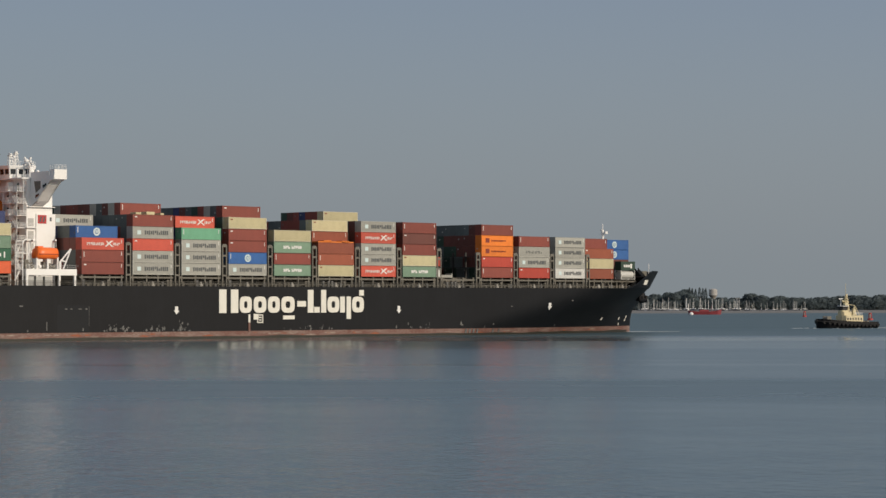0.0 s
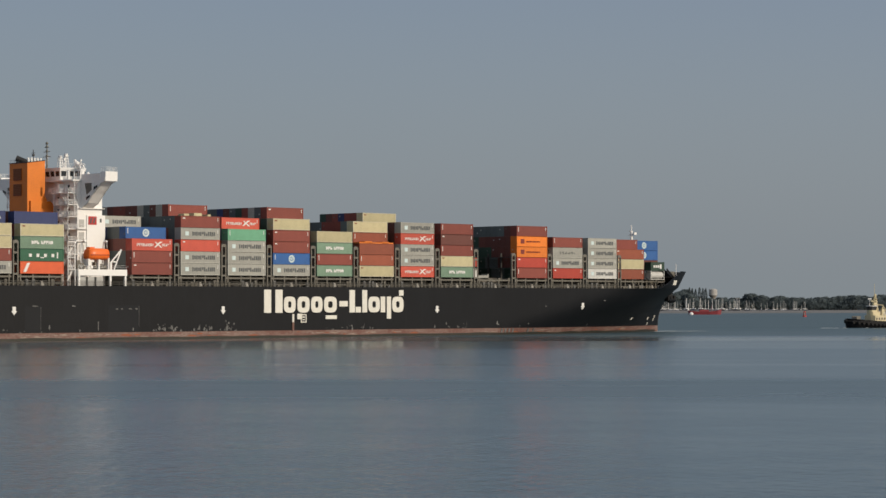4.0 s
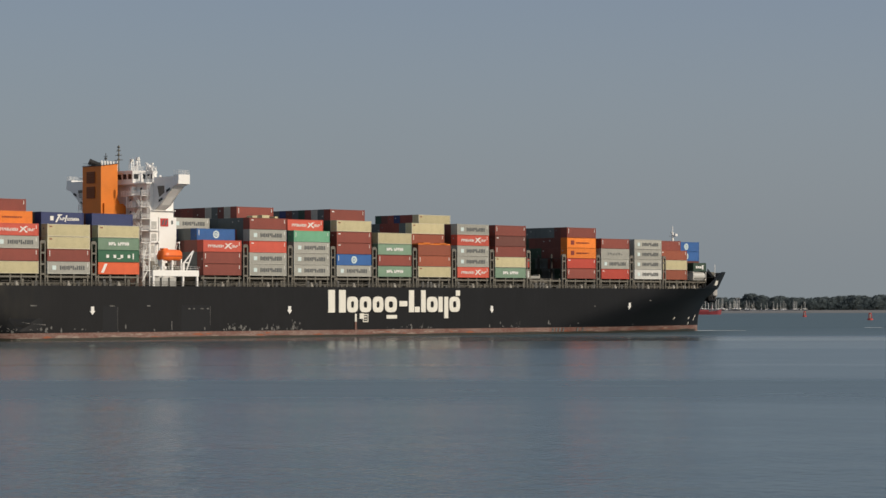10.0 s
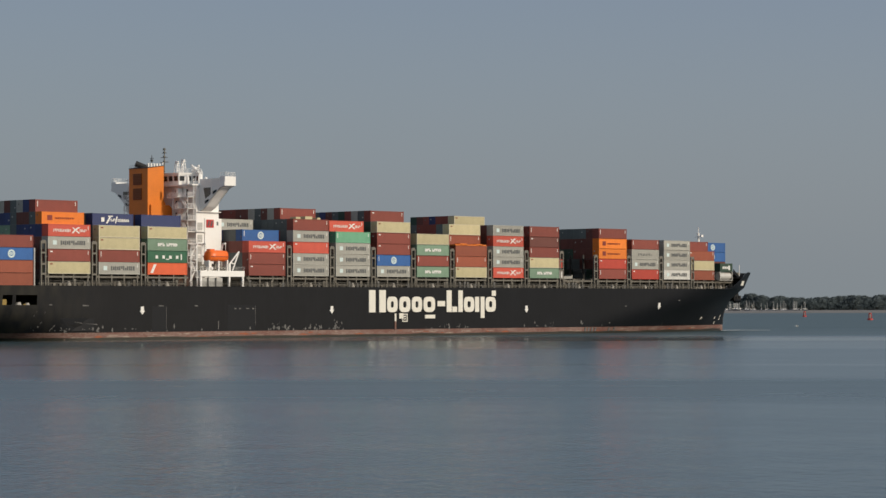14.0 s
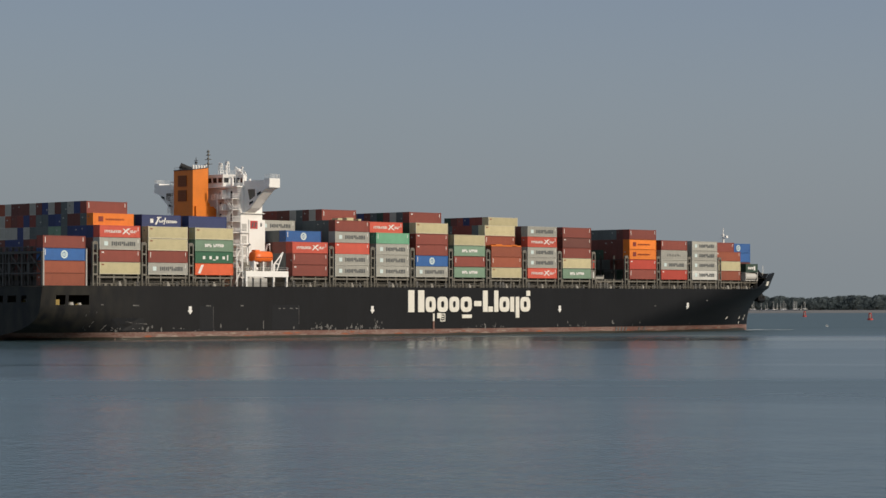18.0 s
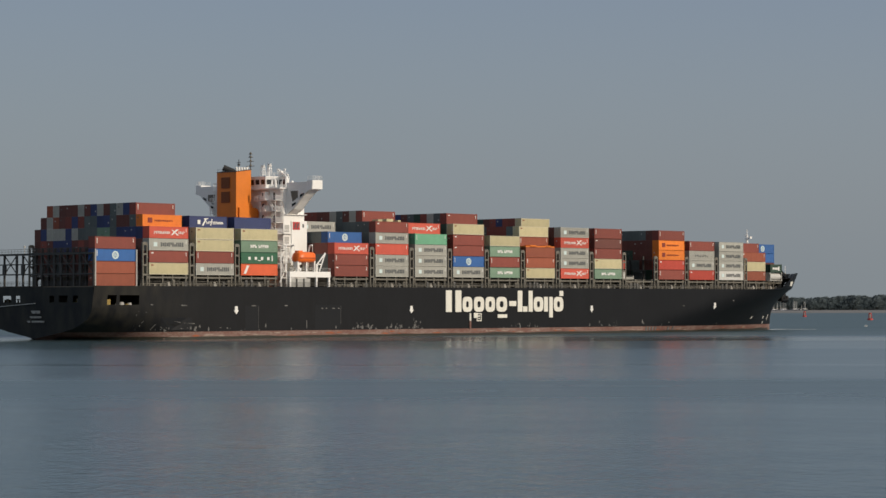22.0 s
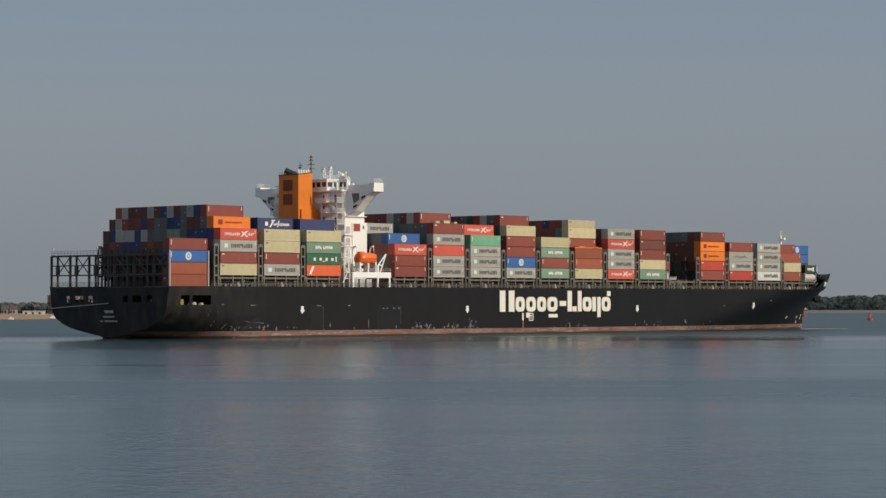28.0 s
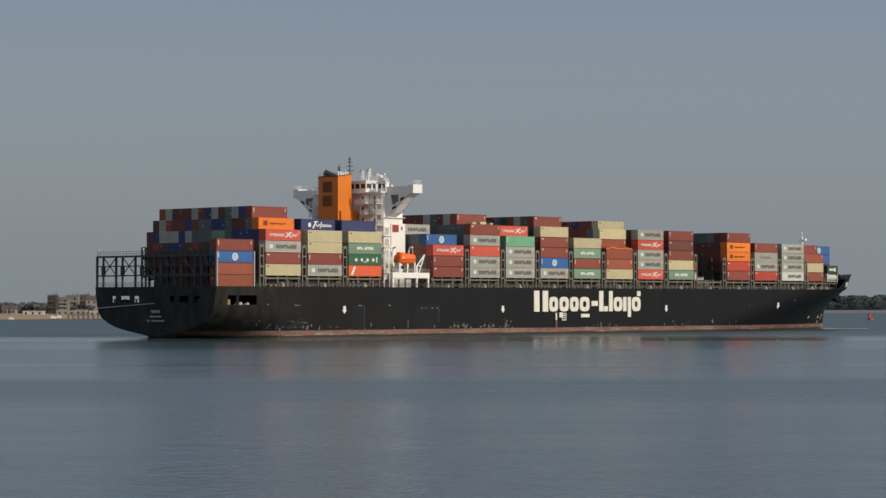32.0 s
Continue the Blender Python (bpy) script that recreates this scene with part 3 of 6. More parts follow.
    # plating touched up in slightly different black
    for x0, x1, z0, z1 in ((46.8, 51.2, 2.0, 8.0), (70.5, 79.5, 2.1, 8.2), (20, 29.5, 2.2, 5.2)):
        m = Mesh()
        n = 6
        side_patch(m, [(x0 + (x1 - x0) * i / n, z0) for i in range(n + 1)] + [(x1 - (x1 - x0) * i / n, z1 + 0.1 * math.sin(i * 4.1)) for i in range(n + 1)], 0.015)
        part("repaint_patch", m, REPAINT, hull)
    # scrapes on the stern quarter and below the mooring ports
    for x, z, dx, dz, w in ((15.5, 6.6, -1.2, -3.4, 0.1), (15.0, 4.4, -1.3, -1.9, 0.09), (18.6, 3.6, -1.0, -1.2, 0.12), (20.2, 3.0, 0.8, -0.5, 0.16), (27, 3.9, 3.4, -0.1, 0.1), (24, 4.3, 2.0, -0.2, 0.07), (79.6, 8.0, 0, -4.6, 0.05), (67.6, 4.3, 0, -1.9, 0.14), (51.2, 7.8, 0, -5.2, 0.04), (13.2, 6.8, 0.3, -4.2, 0.06), (12.6, 6.0, 0.2, -3.0, 0.05)):
        m = Mesh()
        side_patch(m, [(x - w, z), (x + w, z + 0.05), (x + dx + w * 0.6, z + dz - 0.2), (x + dx - w * 0.6, z + dz)], 0.035)
        part("scrape", m, SCUFF, hull)
    # long scrape and ship's name bars on the transom
    m = Mesh()
    m.add([(-0.8, 21.6, 7.35), (-0.8, -0.5, 8.6), (-0.8, -0.5, 8.75), (-0.8, 21.6, 7.55), (-0.55, 21.6, 7.35), (-0.55, -0.5, 8.6), (-0.55, -0.5, 8.75), (-0.55, 21.6, 7.55)],
          [(0, 1, 2, 3), (0, 4, 5, 1), (3, 2, 6, 7), (0, 3, 7, 4), (1, 5, 6, 2)])
    part("stern_line", m, SPAR, hull, "pale mooring line lying along the transom")
    for z, w, h, n in ((6.6, 3.4, 0.95, 4), (5.35, 4.3, 0.62, 7), (4.3, 6.6, 0.62, 11)):
        for i in range(n):
            a = -0.7 + w / 2 - w * (i + 1) / n
            if n == 11 and i == 2:
                continue
            m = Mesh()
            m.box(-0.85, -0.6, a + 0.14, a + w / n * 0.45, z - h * 0.36, z + h * 0.36)
            m.box(-0.85, -0.6, a + w / n * 0.62, a + w / n - 0.1, z - h * 0.36 * (i % 2), z + h * 0.36)
            part("name_bar", m, SPAR, hull)


BAYS = {1: 0.0, 2: 16.4, 3: 31.08, 4: 45.7, 5: 77.7, 6: 92.55, 7: 107.3, 8: 122.0, 9: 136.65, 10: 151.4, 11: 166.15, 12: 180.9, 13: 195.55, 14: 210.2, 15: 224.75, 16: 239.3, 17: 254.0, 18: 268.8}
LONG, WIDE, TALL, PITCH = 12.19, 2.438, 2.896, 2.47
BASE_Z = 15.5


def bay_base(bay):
    return 12.78 if bay == 1 else BASE_Z


def row_y(row):
    return -22.2 + 1.22 + PITCH * row


def build_deck_gear(ship):
    """Hatch covers, coaming stays, vents and lashing bridges."""
    for bay, x in BAYS.items():
        if bay == 1:
            continue
        w = {17: 19.4, 18: 15.2}.get(bay, 21.9)
        m = Mesh()
        m.box(x - 0.2, x + LONG + 0.2, -w + 2.9, w - 2.9, 14.35, 15.46)
        for i in range(7):
            xx = x + 0.2 + i * (LONG - 0.4) / 6
            m.box(xx - 0.09, xx + 0.09, -w + 2.76, -w + 2.9, 14.4, 15.3)
        part("hatch_cover", m, HATCH, ship, "olive-brown steel hatch cover with stiffeners")
        m = Mesh()
        m.box(x, x + LONG, -w + 3.2, w - 3.2, DECK_Z - 0.1, 14.35)
        part("coaming", m, DARKSTEEL, ship)
        # pillars that carry the outer row, with a beam from pillar to pillar
        for side in (-1, 1):
            for i, dx in enumerate((0.35, 4.2, 8.0, LONG - 0.35)):
                xx = x + dx + (0.4 * math.sin(bay * 5 + i * 3.7) if 0 < i < 3 else 0)
                y0, y1 = sorted((side * (w - 0.1), side * (w - 0.5)))
                m = Mesh()
                m.box(xx - 0.17, xx + 0.17, y0, y1, DECK_Z - 0.05, 15.34)
                m.box(xx - 0.33, xx + 0.33, y0 - 0.05, y1 + 0.05, 15.34, 15.48)
                m.prism([(side * (w - 0.5), 15.3), (side * (w - 2.4), 15.3), (side * (w - 2.4), 15.0), (side * (w - 0.5), 14.3)], "x", xx - 0.06, xx + 0.06)
                part("stanchion", m, STEEL, ship)
            y0, y1 = sorted((side * (w - 0.14), side * (w - 0.42)))
            m = Mesh()
            m.box(x - 0.3, x + LONG + 0.3, y0, y1, 14.65, 15.05)
            part("pillar_beam", m, STEEL, ship)
            y0, y1 = sorted((side * (w - 0.2), side * (w - 2.3)))
            for dx in (0.0, LONG - 0.5):
                m = Mesh()
                m.box(x + dx, x + dx + 0.5, y0, y1, 15.1, 15.45)
                part("pillar_cap", m, STEEL, ship)
        m = Mesh()
        m.rod((x + 6.1, -w + 0.0, DECK_Z), (x + 6.1, -w + 0.0, 13.1), 0.62, 8).rod((x + 6.1, -w + 0.0, 13.1), (x + 6.1, -w + 0.0, 13.9), 0.55, 8, 0.28)
        part("vent_cowl", m, VENT, ship, "small grey mushroom ventilator")
        for dx in (0.3, 1.6, 3.4, 4.6, 7.5, 8.8, 10.4, 11.3):
            if (bay * 3 + int(dx * 7)) % 4 == 0:
                continue
            m = Mesh()
            m.box(x + dx, x + dx + 0.7, -w - 0.1, -w + 0.4, DECK_Z - 0.03, DECK_Z + 0.5 + 0.5 * ((bay * 7 + int(dx * 10)) % 3))
            part("deck_box", m, (STEEL, HATCH, SCUFF)[(bay + int(dx * 3)) % 3], ship)
        m = Mesh()
        m.rod((x - 2.4, -w + 0.15, 13.35), (x + LONG, -w + 0.15, 13.35), 0.13, 6)
        part("deck_pipe", m, STEEL, ship)
    for bay, x in BAYS.items():
        if bay in (1, 5, 18):
            continue
        xa, xb = x - 2.05, x - 0.42
        top = 22.9 if bay < 14 else 22.0
        w = 18.9 if bay == 18 else 21.9
        for side in (-1, 1):
            m = Mesh()
            for xx in (xa + 0.2, xb - 0.2):
                m.box(xx - 0.16, xx + 0.16, side * w - 0.25, side * w + 0.25, DECK_Z - 0.05, top)
            for z in (15.4, 17.7, 20.3, top - 0.25):
                m.box(xa + 0.36, xb - 0.36, side * w - 0.22, side * w + 0.22, z - 0.14, z + 0.28)
            m.prism([(xa + 0.04, top), (xb - 0.04, top), (xb - 0.35, top + 0.35), (xa + 0.35, top + 0.35)], "y", side * w - 0.24, side * w + 0.24)
            part("lashing_tower", m, STEEL, ship, "narrow olive steel lashing tower with slots")
        m = Mesh()
        for z in (15.4, 18.4, 21.3):
            m.box(xa + 0.1, xb - 0.1, -w + 0.3, w - 0.3, z - 0.12, z)
        for r in range(1, 17, 1 if bay == 2 else 2):
            m.box(xa + 0.5, xb - 0.5, row_y(r) + 1.1, row_y(r) + 1.36, DECK_Z - 0.1, 22.4)
        if bay == 2:
            for z in (15.4, 18.4, 21.3):
                m.railing([(xa + 0.1, -w + 0.4, z), (xa + 0.1, w - 0.4, z)], 1.05, 1.23, 0.07)
        part("lashing_bridge", m, DARKSTEEL, ship)
    for x in (-0.12, LONG + 0.05):
        m = Mesh()
        m.box(x, x + 0.3, -22.45, -22.2, DECK_Z - 0.05, 21.4)
        part("stack_guide", m, SPAR, ship, "pale vertical guide post beside the stern stack")
    # open steel frame across the stern
    w = 22.1
    posts = [w - i * 2 * w / 18 for i in range(19)]
    for i, y in enumerate(posts):
        m = Mesh()
        if i % 3 == 2:
            continue
        t = 0.24 if i % 3 == 0 else 0.16
        m.box(-0.45, 0.0, y - t, y + t, DECK_Z - 0.05, 20.4)
        part("frame_post", m, DARKSTEEL, ship)
    for i in (1, 4, 7, 10, 13, 16):
        m = Mesh()
        m.box(-0.5, 0.05, posts[i] - 0.5, posts[i] + 0.5, 15.5, 18.1)
        part("frame_plate", m, DARKSTEEL, ship)
    for z, t in ((20.4, 0.24), (18.0, 0.13), (15.6, 0.16)):
        m = Mesh()
        m.box(-0.48, 0.02, -w, w, z - t, z + t)
        part("frame_rail", m, DARKSTEEL, ship)
    for i in range(0, 18, 3):
        a, b = posts[i + 1], posts[min(i + 3, 18)]
        for p, q in (((a, 15.7), (b, 20.3)), ((b, 15.7), (a, 20.3))):
            m = Mesh()
            m.beam((-0.22, p[0], p[1]), (-0.22, q[0], q[1]), 0.24)
            part("frame_brace", m, DARKSTEEL, ship)
    m = Mesh()
    m.railing([(-0.25, -w, 20.6), (-0.25, w, 20.6)], 1.05, 1.25, 0.06, 2)
    part("walkway_rail", m, DARKSTEEL, ship)
    m = Mesh()
    m.box(0.0, 1.5, -w, w, 20.2, 20.4)
    part("walkway", m, DARKSTEEL, ship)
    m = Mesh()
    m.railing([(-0.2, -22, DECK_Z), (-0.2, 22, DECK_Z)], 1.05, 1.6, 0.06)
    part("stern_rail", m, DARKSTEEL, ship)
    for y in (21.4, 4.3):
        m = Mesh()
        m.rod((-0.3, y, 20.5), (-0.3, y, 22.0), 0.1).rod((-0.3, y, 22.0), (-0.3, y, 22.5), 0.25, 8)
        part("stern_lamp", m, SPAR, ship)


def build_house(ship):
    """White accommodation block, bridge with wings, and funnel. Local y = 0 is the centreline."""
    s = -12.8                       # starboard wall
    m = Mesh()
    m.box(68.6, 75.9, s, -s, DECK_Z - 0.05, 38.0)
    block = part("accommodation_block", m, WHITE, ship, "white painted steel accommodation block")
    for side in (-1, 1):
        m = Mesh()
        m.box(71.2, 76.6, min(side * 13.1, side * 9), max(side * 13.1, side * 9), DECK_Z, 29.8)
        part("side_casing", m, WHITE, block)
    # red square house mark
    m = Mesh()
    m.box(71.6, 74.0, -13.2, -13.1, 27.5, 29.5)
    part("house_mark", m, INK["crimson"], block, "red square mark with dark shapes")
    for i in range(2):
        m = Mesh()
        m.prism([(71.9 + i * 0.95, 27.85), (72.35 + i * 0.95, 27.85), (72.75 + i * 0.95, 29.15), (72.3 + i * 0.95, 29.15)], "y", -13.25, -13.2)
        part("house_mark_bar", m, INK["dark"], block)
    m = Mesh()
    m.box(75.0, 75.5, -13.16, -13.1, 28.1, 29.0)
    part("house_mark_bar", m, INK["dark"], block)
    # open decks, rails and stairs on the after wall
    for level, z in enumerate((17.7, 20.6, 23.5, 26.5, 29.4, 32.3, 35.1)):
        out = 66.0
        for side in (-1, 1):
            inner = 4.6 if z > 35 else 6.6
            y0, y1 = sorted((side * 12.7, side * inner))
            m = Mesh()
            m.box(out, 68.597, y0, y1, z - 0.16, z)
            part("balcony_deck", m, WHITE, block)
            m = Mesh()
            m.railing([(out + 0.06, y0, z), (out + 0.06, y1, z)], 1.05, 1.15, 0.075)
            m.railing([(out + 0.06, side * 12.6, z), (68.5, side * 12.6, z)], 1.05, 1.2, 0.075)
            part("balcony_rail", m, WHITE, block)
            # an inclined stair with two strings and treads
            flip = 1 if level % 2 else -1
            ya, yb = side * (10.6 - 1.4 * flip), side * (10.6 + 1.4 * flip)
            m = Mesh()
            for dx in (0.25, 0.95):
                m.beam((out + dx, ya, z - 2.9), (out + dx, yb, z), 0.16)
                m.beam((out + dx, ya, z - 1.9), (out + dx, yb, z + 1.0), 0.06)
            for i in range(1, 9):
                f = i / 9
                m.box(out + 0.25, out + 0.95, ya + (yb - ya) * f - 0.12, ya + (yb - ya) * f + 0.12, z - 2.9 + 2.9 * f - 0.03, z - 2.9 + 2.9 * f)
            part("stair_flight", m, WHITE, block)
            for y in (12.5, 9.6, 6.8):
                m = Mesh()
                m.beam((out + 0.1, side * y, z - 2.9), (out + 0.1, side * y, z - 0.16), 0.12)
                part("balcony_post", m, WHITE, block)
            # narrow landing on the ship's side, below the casing top
            if z < 29:
                m = Mesh()
                y0, y1 = sorted((side * 13.5, side * 12.803))
                m.box(68.2, 71.15, y0, y1, z - 0.12, z)
                part("side_landing", m, WHITE, block)
                m = Mesh()
                m.railing([(68.25, side * 13.45, z), (70.6, side * 13.45, z)], 1.0, 1.1, 0.05)
                part("landing_rail", m, WHITE, block)
        # dark plates: cabin windows, and doors that paint an open doorway's shade
        for y in (-9.4, -5.2, 5.2, 9.4):
            m = Mesh()
            m.box(68.52, 68.597, y - 0.33, y + 0.33, z + 0.12 if abs(y) > 9 else z + 1.1, z + 1.95)
            part("window" if abs(y) < 9 else "door", m, GLASS, block, "small dark cabin window" if abs(y) < 9 else "dark plate for the shade of an open doorway")
        for y in (-7.4, 7.4):
            m = Mesh()
            h = 2.2 if z > 35 else 1.5
            m.box(66.9, 68.3, y - 0.35, y + 0.35, z, z + h)
            part("deck_locker", m, WHITE, block)
    # tubular ladder up the after corner
    for side in (-1, 1):
        m = Mesh()
        for dx in (0.0, 0.5):
            m.rod((67.6 + dx, side * 12.95, 29.4), (67.6 + dx, side * 12.95, 39.8), 0.06, 6)
        for i in range(20):
            m.rod((67.6, side * 12.95, 29.8 + 0.5 * i), (68.1, side * 12.95, 29.8 + 0.5 * i), 0.03, 4)
        part("tall_ladder", m, WHITE, block)
    # flat grey plates paint the shade of recessed openings low on the side
    for z in (18.0, 20.9, 23.8, 26.8):
        m = Mesh()
        m.box(69.0, 70.6, s - 0.05, s - 0.004, z, z + 1.9)
        part("doorway", m, SPAR, block, "grey plate for the shade of a doorway onto the side landing")
    m = Mesh()
    m.box(68.8, 76.2, s - 0.7, s - 0.003, 31.3, 31.45)
    part("side_ledge", m, WHITE, block)
    for z in (33.0, 36.0):
        m = Mesh()
        m.box(74.3, 74.9, s - 0.05, s - 0.004, z, z + 0.7)
        part("window", m, GLASS, block)
    # navigation bridge
    m = Mesh()
    m.box(67.0, 76.6, -13.2, 13.2, 37.9, 38.2)
    part("bridge_deck", m, WHITE, ship)
    # walls from sill to roof lean outwards at the after corners
    foot = [(67.9, -6.9), (71.1, -8.1), (71.2, -10.9), (73.4, -9.0), (73.4, 9.0), (71.2, 10.9), (71.1, 8.1), (67.9, 6.9)]
    head = [(67.4, -7.4), (70.8, -8.8), (71.0, -11.4), (73.7, -9.3), (73.7, 9.3), (71.0, 11.4), (70.8, 8.8), (67.4, 7.4)]
    n = len(foot)

    def band(z0, z1, ring0, ring1):
        b = Mesh()
        b.add([(x, y, z0) for x, y in ring0] + [(x, y, z1) for x, y in ring1], [tuple(range(n)), tuple(range(2 * n - 1, n - 1, -1))] + [(i, n + i, n + (i + 1) % n, (i + 1) % n) for i in range(n)])
        return b
    wheel = part("wheelhouse", band(38.2, 41.1, foot, head), WHITE, ship, "white wheelhouse with dark square windows")
    part("wheelhouse_roof", band(41.1, 41.3, head, head), WHITE, wheel)
    for (p0, q0, p1, q1), count in zip([(foot[i], foot[(i + 1) % n], head[i], head[(i + 1) % n]) for i in range(n)], (2, 2, 3, 12, 3, 2, 2, 7)):
        for i in range(count):
            m = Mesh()
            quad = []
            for f in (i + 0.16, i + 0.84):
                f /= count
                lo = Vector((p0[0] + (q0[0] - p0[0]) * f, p0[1] + (q0[1] - p0[1]) * f, 38.2))
                hi = Vector((p1[0] + (q1[0] - p1[0]) * f, p1[1] + (q1[1] - p1[1]) * f, 41.1))
                quad += [lo.lerp(hi, 0.36), lo.lerp(hi, 0.78)]
            out = (quad[2] - quad[0]).cross(quad[1] - quad[0]).normalized() * 0.04
            if out.dot(quad[0] - Vector((71.6, 0, quad[0].z))) < 0:
                out = -out
            m.add([v + out for v in quad] + [v - out for v in quad], [(0, 2, 3, 1), (4, 5, 7, 6), (0, 1, 5, 4), (2, 6, 7, 3), (0, 4, 6, 2), (1, 3, 7, 5)])
            part("window", m, GLASS, wheel)
    # wings
    for side in (-1, 1):
        m = Mesh()
        edge = [(22.4, 37.6), (20.6, 37.1), (17.6, 34.7), (15.4, 32.6), (12.8, 31.3)]
        for x in (69.6, 72.6):
            m.prism([(side * 12.8, 38.2), (side * 22.4, 38.2)] + [(side * y, z) for y, z in edge], "x", x, x + 0.4)
        m.box(69.6, 73.0, min(side * 12.6, side * 22.4), max(side * 12.6, side * 22.4), 38.2, 38.45)
        m.add([(x, side * y, z) for y, z in edge for x in (69.6, 73.0)], [(2 * i, 2 * i + 1, 2 * i + 3, 2 * i + 2) for i in range(4)])
        wing = part("bridge_wing", m, WHITE, ship, "white cantilevered bridge wing on a curved bracket")
        m = Mesh()
        m.box(69.6, 69.72, min(side * 13, side * 20.5), max(side * 13, side * 20.5), 38.45, 39.5)
        m.box(72.9, 73.0, min(side * 13, side * 20.5), max(side * 13, side * 20.5), 38.45, 39.5)
        part("wing_bulwark", m, WHITE, wing)
        m = Mesh()
        m.box(69.7, 73.2, min(side * 20.5, side * 22.45), max(side * 20.5, side * 22.45), 37.6, 39.9)
        part("wing_cab", m, WHITE, wing)
        m = Mesh()
        m.railing([(69.8, side * 20.6, 39.9), (69.8, side * 22.4, 39.9), (73.1, side * 22.4, 39.9), (73.1, side * 20.6, 39.9)], 1.0, 1.1, 0.05)
        part("wing_rail", m, WHITE, wing)
        # flat dark plates paint the shade of holes; the bracket itself is solid
        for y, z in ((18.9, 35.9), (15.9, 33.6)):
            m = Mesh()
            m.add([(69.5, side * (y - 0.9), z - 0.3), (69.5, side * (y + 0.5), z + 0.35), (69.5, side * (y + 0.5), z + 0.85), (69.5, side * (y - 0.9), z + 0.4),
                   (69.62, side * (y - 0.9), z - 0.3), (69.62, side * (y + 0.5), z + 0.35), (69.62, side * (y + 0.5), z + 0.85), (69.62, side * (y - 0.9), z + 0.4)],
                  [(0, 1, 2, 3), (0, 4, 5, 1), (1, 5, 6, 2), (2, 6, 7, 3), (3, 7, 4, 0)])
            part("bracket_opening", m, GLASS, wing, "dark plate for the shade of a hole in the bracket")
        # a larger grey plate paints the shade of the opening beside the post
        m = Mesh()
        m.prism([(side * 14.5, 37.3), (side * 17.9, 37.3), (side * 17.6, 35.9), (side * 15.2, 34.6)], "x", 69.5, 69.597)
        part("bracket_opening", m, STEEL, wing, "grey plate for the shade of an opening in the bracket")
        m = Mesh()
        m.box(69.42, 69.597, min(side * 17.35, side * 17.9), max(side * 17.35, side * 17.9), 35.6, 37.4)
        part("bracket_post", m, WHITE, wing)
    # funnel
    m = Mesh()
    m.prism([(60.6, DECK_Z), (66.3, DECK_Z), (66.3, 33.6), (65.7, 34.4), (65.7, 43.0), (60.6, 42.3)], "y", -3.7, 3.7)
    m.prism([(61.2, DECK_Z), (67.2, DECK_Z), (67.9, 32.4), (67.0, 33.2), (61.2, 33.2)], "y", -4.3, 4.3)
    funnel = part("funnel", m, FUNNEL, ship, "bright orange funnel with dark louvres")
    for z in (34.6, 38.3):
        m = Mesh()
        for i in range(7):
            zz = z + i * 0.4
            m.add([(60.58, y, zz + d) for y in (-1.4, 1.9) for d in (0, 0.34)] + [(60.42, y, zz + d - 0.1) for y in (-1.4, 1.9) for d in (0, 0.34)],
                  [(0, 2, 3, 1), (4, 5, 7, 6), (0, 1, 5, 4), (2, 6, 7, 3), (0, 4, 6, 2), (1, 3, 7, 5)])
        part("louvre", m, LOUVRE, funnel, "dark brown ventilation louvre")
    m = Mesh()
    m.prism([(60.5, 42.3), (65.8, 43.0), (65.8, 43.15), (60.5, 42.45)], "y", -3.8, 3.8)
    part("funnel_cap", m, BLACK, funnel)
    m = Mesh()
    m.rod((63.8, 0.6, 42.6), (61.6, 2.4, 43.7), 0.65, 10, 0.75)
    part("exhaust_pipe", m, BLACK, funnel, "sooty black main exhaust")
    m = Mesh()
    m.box(61.0, 64.0, 3.703, 5.6, 39.4, 39.6)
    part("funnel_ledge", m, WHITE, funnel)
    for i, (x, y, r) in enumerate(((61.4, -3.0, 0.26), (62.3, -3.0, 0.3), (63.2, -3.0, 0.26), (64.1, -3.0, 0.3), (65.0, -3.0, 0.26), (62.4, 3.2, 0.25))):
        m = Mesh()
        m.rod((x, y, 42.6), (x - 0.1, y, 43.6), r, 8)
        part("exhaust_pipe", m, WHITE, funnel)
    m = Mesh()
    m.railing([(60.7, -3.6, 42.45), (60.7, 3.6, 42.45)], 0.7, 1.8, 0.035, 2)
    part("funnel_rail", m, DARKSTEEL, funnel)
    for x, y, r, z in ((70.2, -12.4, 0.5, 40.4), (72.0, -12.5, 0.35, 39.8), (66.4, -12.2, 0.35, 39.9)):
        m = Mesh()
        m.rod((x, y, 38.2), (x, y, z), r, 8).ball((x, y, z), r, r, r, 8, 5)
        part("bridge_wing_pedestal", m, WHITE, ship)
    # masts, radars, domes
    m = Mesh()
    m.rod((68.9, 0, 41.2), (68.9, 0, 47.9), 0.22, 6, 0.1)
    for z, h in ((44.2, 1.6), (45.4, 1.3), (46.5, 0.9), (47.3, 0.6)):
        m.beam((68.9, -h, z), (68.9, h, z), 0.12)
        m.box(68.7, 69.1, -0.25, 0.25, z, z + 0.4)
    part("radar_mast", m, STEEL, ship, "grey lattice radar mast above the wheelhouse")
    m = Mesh()
    m.rod((65.2, 0.4, 42.6), (65.2, 0.4, 45.8), 0.1).beam((65.2, -0.3, 45.0), (65.2, 1.1, 45.0), 0.1).box(65.0, 65.4, 0.1, 0.7, 44.2, 44.7).beam((65.2, 0.4, 43.4), (64.6, 1.4, 42.6), 0.1)
    part("radar_scanner", m, DARKSTEEL, ship)
